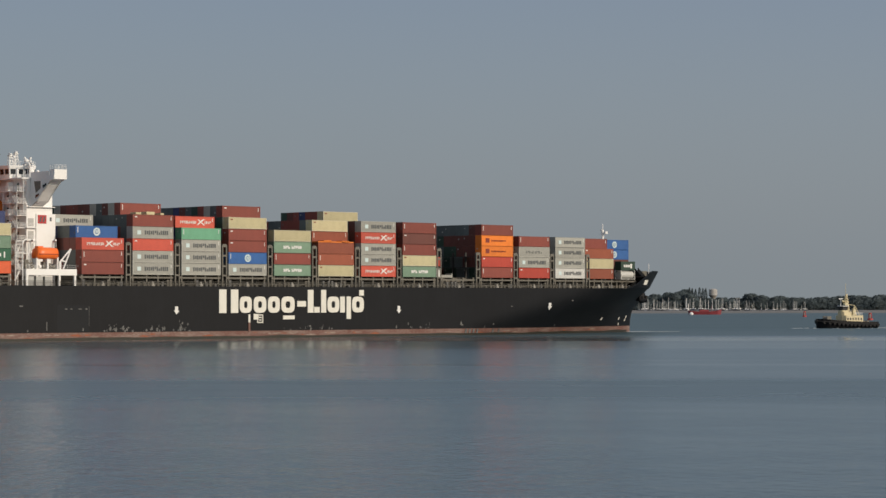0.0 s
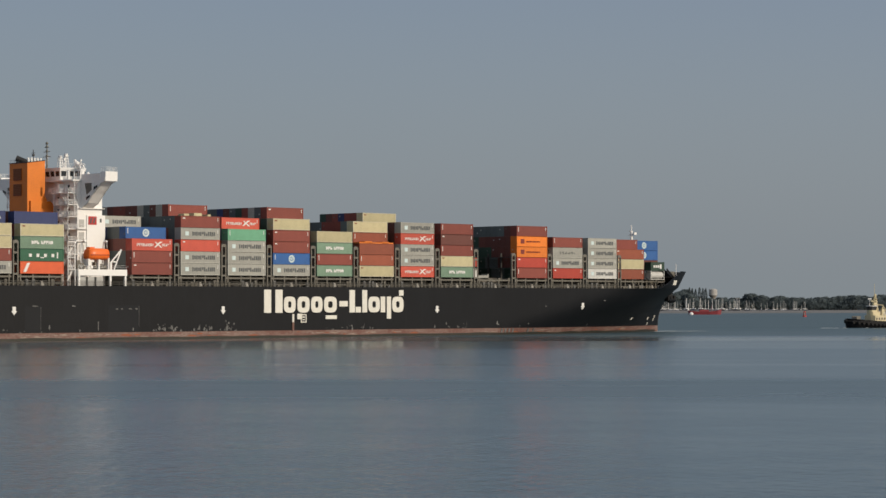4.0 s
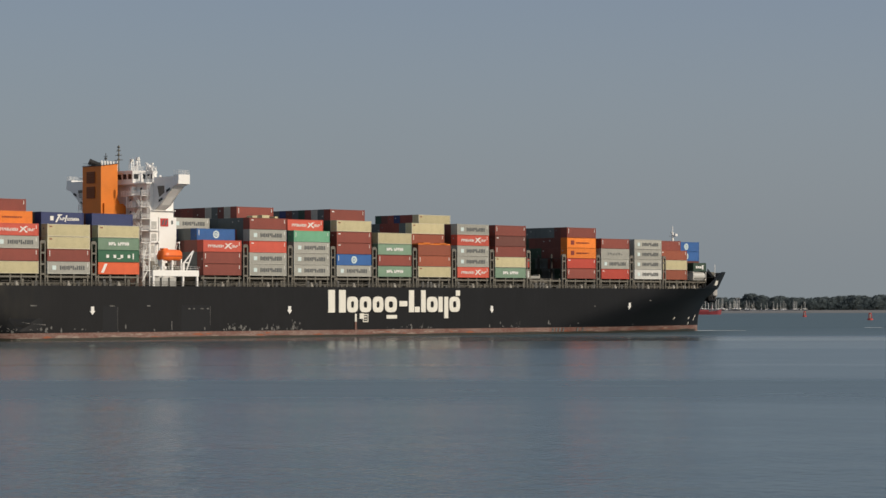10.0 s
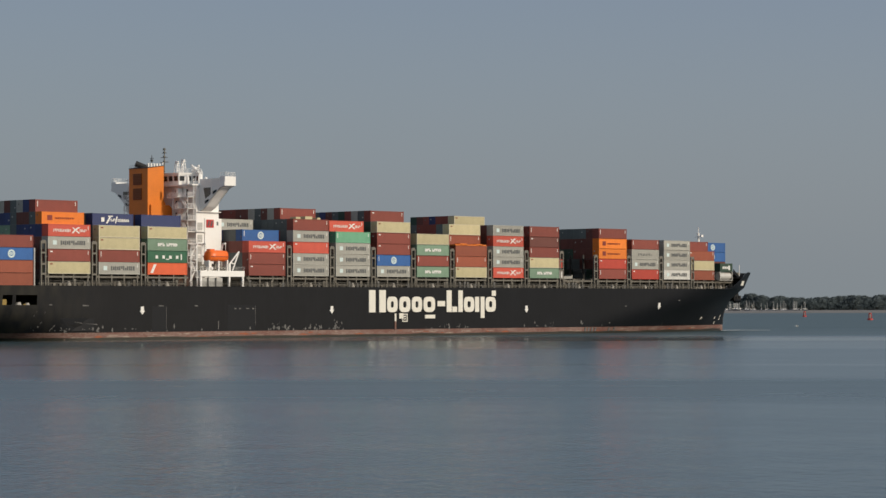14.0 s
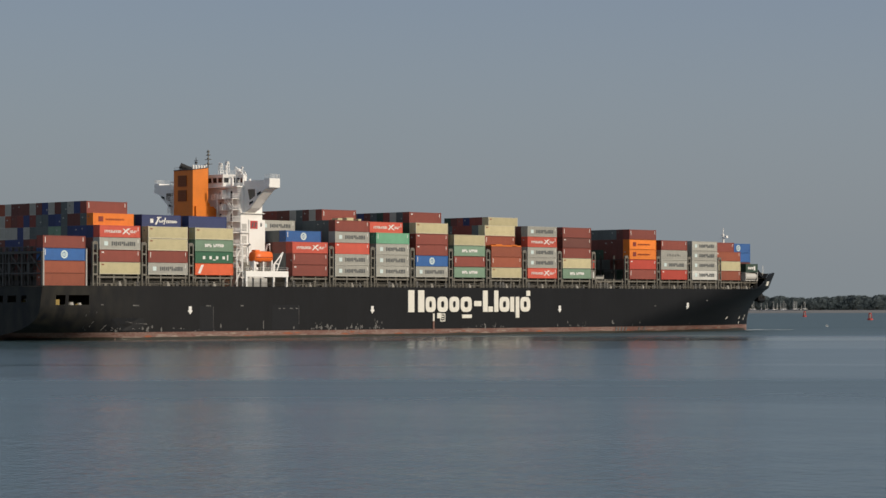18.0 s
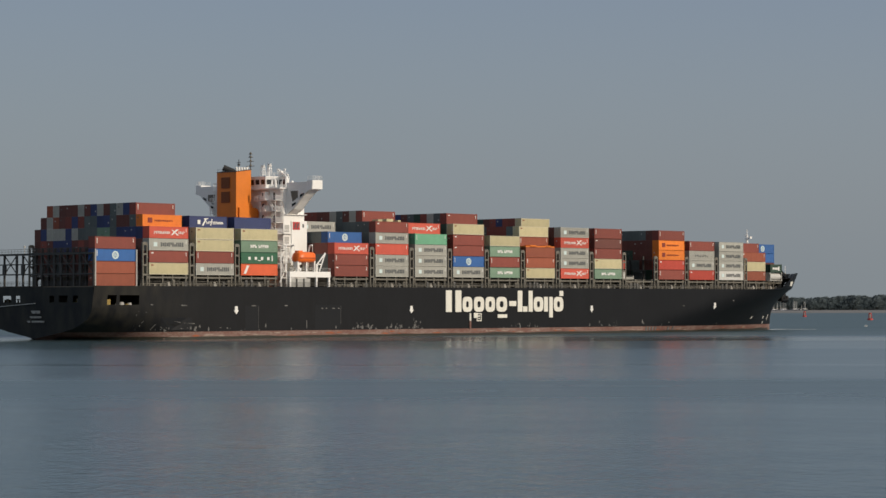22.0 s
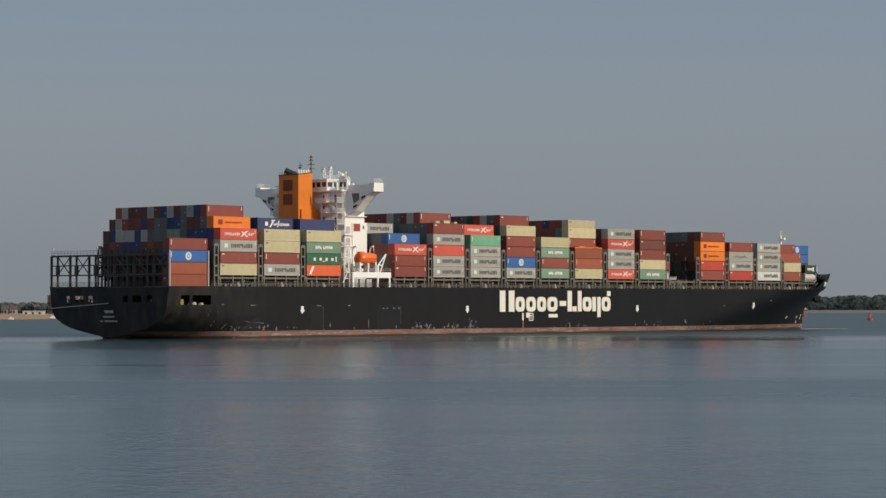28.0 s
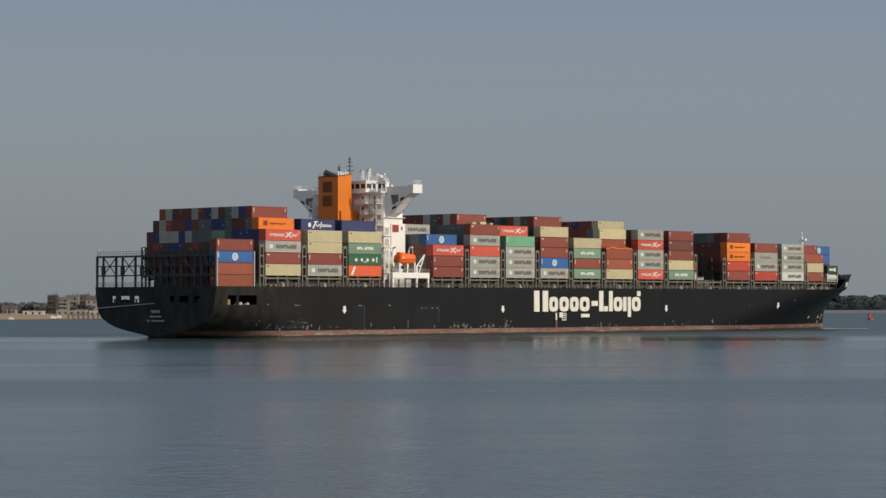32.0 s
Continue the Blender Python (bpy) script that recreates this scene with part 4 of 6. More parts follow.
    for x, y, z, r in ((70.9, -9.6, 41.9, 0.6), (72.3, -8.8, 42.0, 0.45), (72.6, 7.0, 42.3, 0.7)):
        m = Mesh()
        m.rod((x, y, 41.25), (x, y, z), 0.15).ball((x, y, z + r * 0.6), r, r, r, 8, 6)
        part("antenna_dome", m, WHITE, ship, "white satellite dome")
    for x, y, z in ((69.2, -6.6, 43.4), (72.4, 5, 44.4), (71.4, -8.2, 42.9), (72.2, -6.8, 43.2), (71.3, -10.4, 43.0)):
        m = Mesh()
        m.rod((x, y, 41.25), (x, y, z), 0.12).beam((x, y - 0.5, z - 0.6), (x, y + 0.5, z - 0.6), 0.12).box(x - 0.2, x + 0.2, y - 0.25, y + 0.25, z - 0.2, z + 0.2)
        part("aerial", m, WHITE, ship)
    for side in (-1, 1):
        m = Mesh()
        m.railing([(67.6, side * 7.2, 41.3), (70.9, side * 8.6, 41.3), (71.1, side * 11.2, 41.3), (73.5, side * 9.2, 41.3)], 0.95, 1.4, 0.05)
        part("bridge_rail", m, WHITE, ship)
        # white tube arch at the roof's edge
        m = Mesh()
        for x in (69.7, 70.7):
            pts = [(x, side * 12.4, 38.2), (x, side * 12.6, 40.9), (x, side * 12.2, 41.7), (x, side * 11.2, 41.9), (x, side * 9.8, 41.3)]
            for p, q in zip(pts, pts[1:]):
                m.rod(p, q, 0.16, 6)
        m.rod((69.7, side * 12.58, 40.4), (70.7, side * 12.58, 40.4), 0.1, 6)
        part("tube_arch", m, WHITE, ship, "white bent tube arch beside the wheelhouse")
    for x, y, top in ((70.6, -5.4, 44.8), (71.2, -2.2, 44.5)):
        m = Mesh()
        for dx, dy in ((-0.5, -0.5), (0.5, -0.5), (0.5, 0.5), (-0.5, 0.5)):
            m.beam((x + dx, y + dy, 41.2), (x + dx * 0.5, y + dy * 0.5, top), 0.14)
        for k in range(4):
            z = 42.0 + k * (top - 42.6) / 3
            m.box(x - 0.5, x + 0.5, y - 0.5, y + 0.5, z, z + 0.1)
        part("radar_mast", m, WHITE, ship, "white lattice radar mast above the wheelhouse")
        m = Mesh()
        m.beam((x - 0.8, y - 1.3, top - 0.3), (x + 0.8, y + 1.3, top + 0.1), 0.3).rod((x, y, top - 0.8), (x, y, top), 0.3, 8)
        part("radar_scanner", m, WHITE, ship)
    # boat platform on the starboard side, and its like to port
    for side in (-1, 1):
        y0, y1 = sorted((side * 22.3, side * 17.0))
        m = Mesh()
        m.box(62.0, 76.2, y0, y1, 15.2, 16.65)
        platform = part("boat_platform", m, WHITE, ship, "white boat platform projecting over the deck edge")
        for x in (62.3, 71.4, 75.8):
            m = Mesh()
            m.box(x - 0.25, x + 0.25, side * 22.0 - 0.25, side * 22.0 + 0.25, DECK_Z - 0.05, 15.2)
            part("platform_leg", m, WHITE, platform)
        m = Mesh()
        for x in (63.5, 66.0, 68.5):
            m.box(x - 1.0, x + 0.9, min(side * 21.9, side * 18), max(side * 21.9, side * 18), DECK_Z, 14.9)
        part("deck_store", m, SPAR, platform)
        m = Mesh()
        prof = [(0, 0.72), (0.03, 0.98), (0.3, 1.06), (0.7, 1.06), (0.95, 1.0), (1, 0.8)]
        rings = []
        for u, w in prof:
            for i in range(12):
                a = 2 * math.pi * i / 12
                hz = 1.4 if math.sin(a) > 0 else 1.2
                rings.append((65.5 + 5.9 * u + 0.25 * math.sin(a) * (1 if u < 0.1 else 0), side * 20.6 + 1.5 * w * math.copysign(abs(math.cos(a)) ** 0.7, math.cos(a)), 20.2 + hz * w * math.copysign(abs(math.sin(a)) ** 0.7, math.sin(a))))
        m.add(rings, [(j * 12 + i, j * 12 + (i + 1) % 12, j * 12 + 12 + (i + 1) % 12, j * 12 + 12 + i) for j in range(5) for i in range(12)] + [tuple(range(12)), tuple(range(60, 72))])
        boat = part("lifeboat", m, BOAT, ship, "enclosed bright orange lifeboat hung in davits", smooth=True)
        m = Mesh()
        m.box(66.0, 67.4, side * 20.6 - 0.7, side * 20.6 + 0.7, 21.4, 21.95)
        part("cockpit", m, BOAT, boat)
        m = Mesh()
        m.box(65.7, 71.2, side * 20.6 - 1.6, side * 20.6 + 1.6, 20.0, 20.15)
        part("rubbing_strake", m, INK["maroon"], boat)
        for x in (65.3, 71.6):
            m = Mesh()
            pts = [(x, side * 18.8, 16.6), (x, side * 18.9, 21.5), (x, side * 19.4, 23.2), (x, side * 20.4, 23.4)]
            for p, q in zip(pts, pts[1:]):
                m.beam(p, q, 0.4)
            m.rod((x, side * 20.4, 23.3), (x, side * 20.5, 21.7), 0.06)
            part("davit", m, WHITE, ship, "white curved lifeboat davit")
        for x, z in ((64.2, 18.2), (66.3, 17.8), (68.4, 18.4), (70.2, 17.6), (65.3, 17.4), (67.4, 17.3), (63.2, 18.8), (69.4, 18.0), (71.4, 17.8)):
            m = Mesh()
            m.box(x - 0.55, x + 0.55, side * 20.2 - 0.6, side * 20.2 + 0.6, 16.65, z).rod((x, side * 20.9, 17.2), (x + 0.7, side * 20.9, 17.2), 0.4, 8)
            part("winch", m, WHITE if int(x * 10) % 2 else STEEL, ship)
        m = Mesh()
        m.railing([(63.2, side * 22.2, 16.65), (70.9, side * 22.2, 16.65)], 0.9, 2.4, 0.035, 2)
        part("platform_rail", m, WHITE, platform)
        for x in (65.6, 68.6, 71.4):
            m = Mesh()
            m.prism([(x - 0.2, 16.65), (x + 0.2, 16.65), (x + 0.2, 19.4), (x - 0.2, 19.4)], "y", side * 20.6 - 0.9, side * 20.6 + 0.9)
            part("boat_cradle", m, WHITE, platform)
        m = Mesh()
        for x in (62.3, 64.0):
            m.rod((x, side * 20.4, 16.65), (x, side * 20.4, 22.6), 0.17, 6)
        m.rod((62.3, side * 20.4, 22.6), (62.8, side * 20.4, 23.4), 0.17, 6).rod((62.8, side * 20.4, 23.4), (64.6, side * 20.4, 23.4), 0.17, 6)
        for z in (18.4, 20.2):
            m.rod((62.3, side * 20.4, z), (64.0, side * 20.4, z), 0.11, 6)
        part("davit_frame", m, WHITE, platform, "white tube frame beside the lifeboat")
        # provision crane
        m = Mesh()
        m.rod((71.8, side * 21.6, 16.6), (71.8, side * 21.6, 18.4), 0.4, 8)
        m.beam((71.8, side * 21.6, 18.2), (75.0, side * 21.6, 21.4), 0.3)
        m.beam((72.9, side * 21.6, 16.7), (75.0, side * 21.6, 21.4), 0.3)
        m.beam((72.2, side * 21.6, 18.6), (73.6, side * 21.6, 18.4), 0.25)
        part("provision_crane", m, WHITE, ship, "white A-frame provision crane")
        m = Mesh()
        m.railing([(62.1, side * 22.2, 16.65), (63.0, side * 22.2, 16.65)], 1.0, 0.9, 0.06)
        m.railing([(71.0, side * 22.2, 16.65), (76.1, side * 22.2, 16.65)], 0.9, 2.4, 0.035, 2)
        part("platform_rail", m, WHITE, platform)
        # white ladder tower beside the after stacks
        m = Mesh()
        for x in (59.4, 61.4):
            for y in (side * 21.8, side * 19.8):
                m.beam((x, y, DECK_Z), (x, y, 22.2), 0.2)
        for z in (16.6, 19.4, 22.2):
            m.box(59.3, 61.5, min(side * 21.9, side * 19.7), max(side * 21.9, side * 19.7), z - 0.12, z)
            m.railing([(59.4, side * 21.8, z), (61.4, side * 21.8, z)], 1.0, 1.0, 0.07)
        for i, z in enumerate((13.8, 16.6, 19.4)):
            m.beam((59.6 + 1.6 * (i % 2), side * 21.2, z), (61.2 - 1.6 * (i % 2), side * 21.2, z + 2.8), 0.28)
        part("ladder_tower", m, WHITE, ship, "white steel ladder tower")
    # lockers on the lashing bridge by the empty bay
    for z, mat in ((15.6, BOX["white"]), (18.5, BOX["red"])):
        m = Mesh()
        m.box(193.4, 195.2, -22.0, -20.6, z, z + 2.4)
        part("lashing_locker", m, mat, ship)
    # foremast
    m = Mesh()
    m.rod((283.3, 0, 12.7), (283.3, 0, 30.4), 0.5, 8, 0.36).rod((283.3, 0, 30.4), (283.3, 0, 32.2), 0.13, 6)
    m.beam((283.3, -1.3, 29.2), (283.3, 1.3, 29.2), 0.14).box(282.9, 283.9, -1.5, -1.0, 29.2, 29.9).ball((283.3, 0.5, 30.3), 0.3, 0.3, 0.3, 6, 4)
    part("foremast", m, WHITE, ship, "white tubular foremast with lights")
    for x, y in ((292, -5), (292, 5), (297, -3), (297, 3)):
        m = Mesh()
        m.rod((x, y - 1.2, 17.4), (x, y + 1.2, 17.4), 0.8, 10).box(x - 1, x + 1, y - 1.5, y - 1.2, 16.4, 18.2).box(x - 1, x + 1, y + 1.2, y + 1.5, 16.4, 18.2)
        part("windlass", m, STEEL, ship)
    m = Mesh()
    m.rod((304, 0, 16.4), (304, 0, 20.6), 0.1)
    part("jack_staff", m, WHITE, ship)


ship = tagged(new("container_ship"), "large black-hulled container ship with a white house and orange funnel", "ship")
ship.matrix_basis = ship_pose(0)
hull = build_hull(ship)
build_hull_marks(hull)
build_deck_gear(ship)
build_house(ship)


# ---------------------------------------------------------------- containers
def container_meshes(length, height):
    """Shared meshes: corrugated shell, corner frame, and the door end."""
    shell = Mesh()
    n = max(8, round(length / 0.3))
    x0, x1, w = 0.12, length - 0.12, WIDE / 2 - 0.045
    zs = (0.16, height - 0.13)
    for side in (-1, 1):
        profile = []
        for i in range(n):
            a, s = x0 + (x1 - x0) * i / n, (x1 - x0) / n
            profile += [(a, w), (a + 0.35 * s, w), (a + 0.5 * s, w - 0.022), (a + 0.85 * s, w - 0.022)]
        profile.append((x1, w))
        k = len(profile)
        shell.add([(x, side * y, z) for z in zs for x, y in profile], [(i, i + 1, k + i + 1, k + i) for i in range(k - 1)])
    shell.add([(x, y, height - 0.08) for x, y in ((0, -w), (length, -w), (length, w), (0, w))], [(0, 1, 2, 3)])
    shell.add([(x, y, 0.12) for x, y in ((0, -w), (length, -w), (length, w), (0, w))], [(0, 1, 2, 3)])
    shell.add([(length - 0.05, y, z) for y, z in ((-w, 0.1), (w, 0.1), (w, height - 0.1), (-w, height - 0.1))], [(0, 1, 2, 3)])
    frame_ = Mesh()
    t, h = 0.14, WIDE / 2
    for side in (-1, 1):
        y0, y1 = sorted((side * h, side * (h - t)))
        frame_.box(t, length - t, y0, y1, 0.05, 0.19)
        frame_.box(t, length - t, y0, y1, height - 0.17, height - 0.06)
        for a, b in ((0, t + 0.03), (length - t - 0.03, length)):
            frame_.box(a, b, y0, y1, 0, height - 0.01)
    for a, b in ((0, t), (length - t, length)):
        frame_.box(a, b, -h + t, h - t, 0, 0.17)
        frame_.box(a, b, -h + t, h - t, height - 0.13, height - 0.01)
    door = Mesh()
    e, zs = h - t - 0.01, (0.18, height - 0.14)
    prof = [(-e, 0.1), (-e, 0.05)]
    for y in (-0.78, -0.3):
        prof += [(y - 0.05, 0.05), (y - 0.04, 0.0), (y + 0.04, 0.0), (y + 0.05, 0.05)]
    prof += [(-0.03, 0.05), (0.0, 0.08), (0.03, 0.05)]
    for y in (0.3, 0.78):
        prof += [(y - 0.05, 0.05), (y - 0.04, 0.0), (y + 0.04, 0.0), (y + 0.05, 0.05)]
    prof += [(e, 0.05), (e, 0.1)]
    door.prism([(x, y) for y, x in prof], "z", *zs)
    return shell.done("shell", BOX["rust"]), frame_.done("corner_frame", BOX["rust"]), door.done("door_end", BOX["rust"])


FORTY = container_meshes(LONG, TALL)
TWENTY = container_meshes(6.06, 2.591)
WORDS = {"rust": "rust-red", "brown": "dark brown", "red": "bright red", "coral": "coral red", "vermilion": "orange-red", "orange": "orange", "terracotta": "terracotta", "grey": "pale grey",
         "cream": "cream", "sage": "sage green", "green": "deep green", "mint": "mint green", "blue": "blue", "navy": "navy blue", "slate": "slate grey", "dark_green": "dark green", "white": "off-white"}


def mark_meshes():
    """Plain bars for the side markings, shared between alike boxes."""
    y = -WIDE / 2 - 0.012

    def bar(m, x0, x1, z0, z1):
        m.box(x0, x1, y - 0.01, y + 0.06, z0, z1)

    def strokes(m, x0, x1, z0, z1, n, seed, width=0.3):
        """Uneven upright strokes in pairs, a plain stand-in for a word."""
        rng = random.Random(seed)
        c = (x1 - x0) / n
        for i in range(n):
            a = x0 + i * c
            lo, hi = rng.choice(((0, 1), (0.1, 0.9), (0.4, 1), (0, 0.6)))
            for left, b0, b1, w in ((a, 0, 1, width), (a + c * (0.8 - width), lo, hi, width * 1.15)):
                bar(m, left, left + c * w, z0 + (z1 - z0) * b0, z0 + (z1 - z0) * b1)
        return m
    out = {}
    out["square"] = Mesh()
    bar(out["square"], 1.35, 2.45, 0.95, 1.95)
    out["six"] = strokes(Mesh(), 3.6, 10.8, 0.95, 1.95, 6, 3)
    out["ten"] = strokes(strokes(Mesh(), 3.1, 5.3, 1.05, 1.85, 3, 8, 0.36), 5.8, 9.2, 1.05, 1.85, 5, 9, 0.36)
    out["row"] = strokes(Mesh(), 1.5, 6.5, 1.05, 1.75, 7, 5, 0.24)
    m = Mesh()
    m.prism([(6.7, 0.8), (7.1, 0.8), (8.75, 1.95), (9.3, 2.15), (8.5, 2.2), (7.6, 1.65)], "y", y - 0.01, y + 0.06)
    m.prism([(6.9, 2.1), (7.3, 2.1), (7.72, 1.78), (7.5, 1.6)], "y", y - 0.01, y + 0.06)
    m.prism([(7.95, 1.3), (8.2, 1.48), (9.2, 0.8), (8.7, 0.75)], "y", y - 0.01, y + 0.06)
    out["cross"] = m
    out["three"] = strokes(Mesh(), 9.1, 11.1, 1.1, 1.75, 3, 6, 0.24)
    m = Mesh()
    for r in range(16):
        a, b = r * math.pi / 8, (r + 1) * math.pi / 8
        m.prism([(6.1 + 1.0 * math.cos(a), 1.45 + 0.95 * math.sin(a)), (6.1 + 1.0 * math.cos(b), 1.45 + 0.95 * math.sin(b)), (6.1 + 0.62 * math.cos(b), 1.45 + 0.58 * math.sin(b)), (6.1 + 0.62 * math.cos(a), 1.45 + 0.58 * math.sin(a))], "y", y - 0.01, y + 0.06)
    out["disc"] = m
    m = Mesh()
    for lo, hi, ww in ((1.1, 1.28, 0.4), (1.36, 1.54, 0.85), (1.62, 1.8, 0.4)):
        bar(m, 6.1 - ww, 6.1 + ww, lo, hi)
    out["disc_bar"] = m
    m = Mesh()
    for i in range(4):
        bar(m, 2.4 + i * 2.1, 3.15 + i * 2.1, 1.0, 1.75)
    bar(m, 5.6, 6.6, 0.75, 0.95)
    bar(m, 10.2, 10.55, 0.75, 2.1)
    out["four"] = m
    m = Mesh()
    m.prism([(4.0, 0.55), (4.5, 0.5), (5.6, 2.2), (5.2, 2.35)], "y", y - 0.01, y + 0.06)
    m.prism([(4.6, 2.05), (6.0, 2.15), (6.0, 2.4), (4.7, 2.35)], "y", y - 0.01, y + 0.06)
    m.prism([(6.7, 0.6), (7.0, 0.6), (7.5, 2.2), (7.15, 2.2)], "y", y - 0.01, y + 0.06)
    strokes(m, 5.4, 6.9, 1.0, 1.65, 2, 12, 0.3)
    strokes(m, 7.5, 10.9, 1.0, 1.6, 5, 13, 0.28)
    m.prism([(7.5, 0.95), (10.9, 1.0), (10.9, 1.14), (7.5, 1.1)], "y", y - 0.01, y + 0.06)
    out["wide_row"] = m
    m = Mesh()
    bar(m, 2.6, 3.5, 0.9, 1.9)
    out["flag"] = m
    m = Mesh()
    m.prism([(0.8, 0.4), (1.6, 0.4), (2.7, 2.5), (1.9, 2.5)], "y", y - 0.01, y + 0.06)
    out["slash"] = m
    m = Mesh()
    bar(m, 0.55, 0.72, 1.2, 2.5)
    out["stripe"] = m
    m = Mesh()
    bar(m, 11.45, 11.6, 1.6, 2.5)
    out["end_stripe"] = m
    m = Mesh()
    bar(m, 0.6, 1.3, 2.15, 2.42)
    out["tag"] = m
    m = Mesh()
    bar(m, 1.6, 3.0, 0.9, 2.1)
    out["badge"] = m
    out["small_row"] = strokes(Mesh(), 3.8, 9.4, 1.2, 1.65, 10, 15, 0.22)
    out["letters5"] = strokes(Mesh(), 3.0, 9.2, 1.05, 1.75, 5, 16, 0.16)
    return {k: m.done("marking", INK["white"]) for k, m in out.items()}


MARKS = mark_meshes()
PLACARDS = []
for spots in (((0.35, 1.9),), ((-0.7, 1.1),), ((0.5, 2.1),)):
    pm = Mesh()
    for py, pz in spots:
        pm.box(-0.03, 0.06, py - 0.17, py + 0.17, pz - 0.16, pz + 0.16)
    PLACARDS.append(pm.done("placard", INK["white"]))
STYLES = {
    "": [], "M": [("square", "pale_blue"), ("six", "dark"), ("end_stripe", "white")], "H": [("row", "white"), ("cross", "white"), ("three", "white"), ("end_stripe", "white")],
    "E": [("ten", "white")], "B": [("disc", "pale_blue"), ("disc_bar", "pale_blue"), ("stripe", "white")], "U": [("four", "white")], "S": [("flag", "white"), ("wide_row", "white")],
    "L": [("slash", "white")], "s": [("stripe", "white"), ("end_stripe", "white")], "t": [("tag", "white"), ("end_stripe", "white")], "O": [("badge", "maroon"), ("small_row", "maroon")], "5": [("letters5", "dark")],
    "c": [("tag", "maroon")]}
MARKED = {"M": "with dark block lettering", "H": "with white blocks and crossed strokes", "E": "with a row of white blocks", "B": "with a white disc", "U": "with four spaced white blocks",
          "S": "with broad white marks", "L": "with a white slash", "s": "with white end stripes", "t": "with a small white tag", "O": "with a dark badge and small marks", "5": "with five dark marks", "c": "with a small faded tag", "": "in plain worn paint"}

# heights in boxes, row 0 at the starboard side
HEIGHTS = {
    1: [4] + [0] * 17, 2: [4, 5] + [6] * 14 + [5, 4], 3: [4] + [5] * 16 + [4], 4: [4] + [5] * 16 + [4],
    5: [3] + [4] * 4 + [5] * 10 + [4] * 3, 6: [5, 5] + [6] * 14 + [5, 5], 7: [4] + [5] * 16 + [4], 8: [5] + [6] * 16 + [5],
    9: [4] * 18, 10: [3] + [5] * 16 + [3], 11: [5] * 6 + [6] * 7 + [5] * 5, 12: [5] * 18, 13: [0] * 18, 14: [5] * 18,
    15: [4] * 18, 16: [4] * 18, 17: [0, 3] + [4] * 14 + [3, 0], 18: [0, 0, 0, 0] + [4] * 10 + [0] * 4}
# boxes whose colour and marks show from the water: (bay, row): lowest first
SHOWN = {
    (1, 0): "terracotta terracotta blue:B rust:s", (2, 0): "cream:c rust:t grey:M coral:H", (2, 1): "- - - - orange:O", (2, 2): "- - - - - rust:s",
    (3, 0): "grey:M rust:s cream:c cream:c", (3, 1): "- - - - navy:S", (4, 0): "vermilion:L green:U sage:E cream:c", (4, 1): "- - - - navy",
    (5, 0): "rust:t rust:s coral:H", (5, 1): "- - - blue:B", (5, 5): "- - - - grey:M", (6, 0): "grey:M grey:M coral:t grey:M rust:t", (6, 2): "- - - - - rust:s",
    (7, 0): "grey:M grey:M grey:M mint:s", (7, 1): "- - - - coral:H", (8, 0): "grey:M blue:B rust:t rust:t cream:c", (8, 1): "- - - - - rust:t",
    (9, 0): "sage:E rust:s sage:E cream", (10, 0): "cream:c terracotta:s terracotta", (10, 1): "- - - terracotta:s cream:c", (11, 0): "coral:H grey:M grey:M coral:H grey:M", (11, 6): "- - - - - cream:c",
    (12, 0): "sage:E cream:c rust:s brown:t rust:s", (14, 0): "rust:s red:t orange:O orange:O rust:s", (15, 0): "red:t grey:M grey:5 rust:s",
    (16, 0): "white:M grey:M grey:M grey:M", (17, 1): "terracotta:t cream:c terracotta:t", (17, 2): "- - - rust:t", (18, 4): "- - blue:B blue:B"}
# the stacks ahead of the stern frame, tier by tier, from starboard to port
CODES = {"b": "brown", "r": "rust", "n": "navy", "u": "navy", "s": "slate", "g": "grey", "e": "sage", "t": "terracotta", "d": "dark_green"}
STERN = {0: "-bbbsbbbbdbbbbsbbb", 1: "-bsbbrbbsbbrbbsbrb", 2: "-brbsesedbrbuuubrb", 3: "-nunuseesssgugggnb", 4: "-nsbbsuussrnrbtgb-", 5: "--bngsbgubgbbbgt--"}
PALETTE = ["rust", "brown", "slate", "navy", "brown", "slate", "brown", "slate", "dark_green", "rust", "slate", "grey", "brown"]
FRAMES = {"cream": "pale_cream", "grey": "pale_grey"}      # boxes with a paler frame


def add_container(bay, row, tier, colour, style, meshes=FORTY, x=None):
    root = new("shipping_container")
    tagged(root, "%s steel shipping container %s" % (WORDS[colour], MARKED[style]), "shipping container", "containers on deck")
    for name, data in zip(("shell", "corner_frame", "door_end"), meshes):
        part(name, data, BOX[FRAMES.get(colour, colour) if name == "corner_frame" else colour], root)
    for mark, ink in STYLES[style]:
        bars = part("marking", MARKS[mark], INK[ink], root, "plain %s marking bars" % ink.replace("_", " "))
        if mark in ("six", "ten", "row", "three", "four", "wide_row", "small_row", "letters5", "cross"):
            tagged(bars, kind="stuff")
    if meshes is FORTY and (bay * 5 + row * 3 + tier * 7) % 4 < 2:
        part("placard", PLACARDS[(row + tier) % 3], SPAR if (row + bay) % 3 else SCUFF, root, "small pale door placards")
    z = bay_base(bay) + tier * TALL
    MOVING.append((root, pose(BAYS[bay] if x is None else x, row_y(row), z)))
    return root


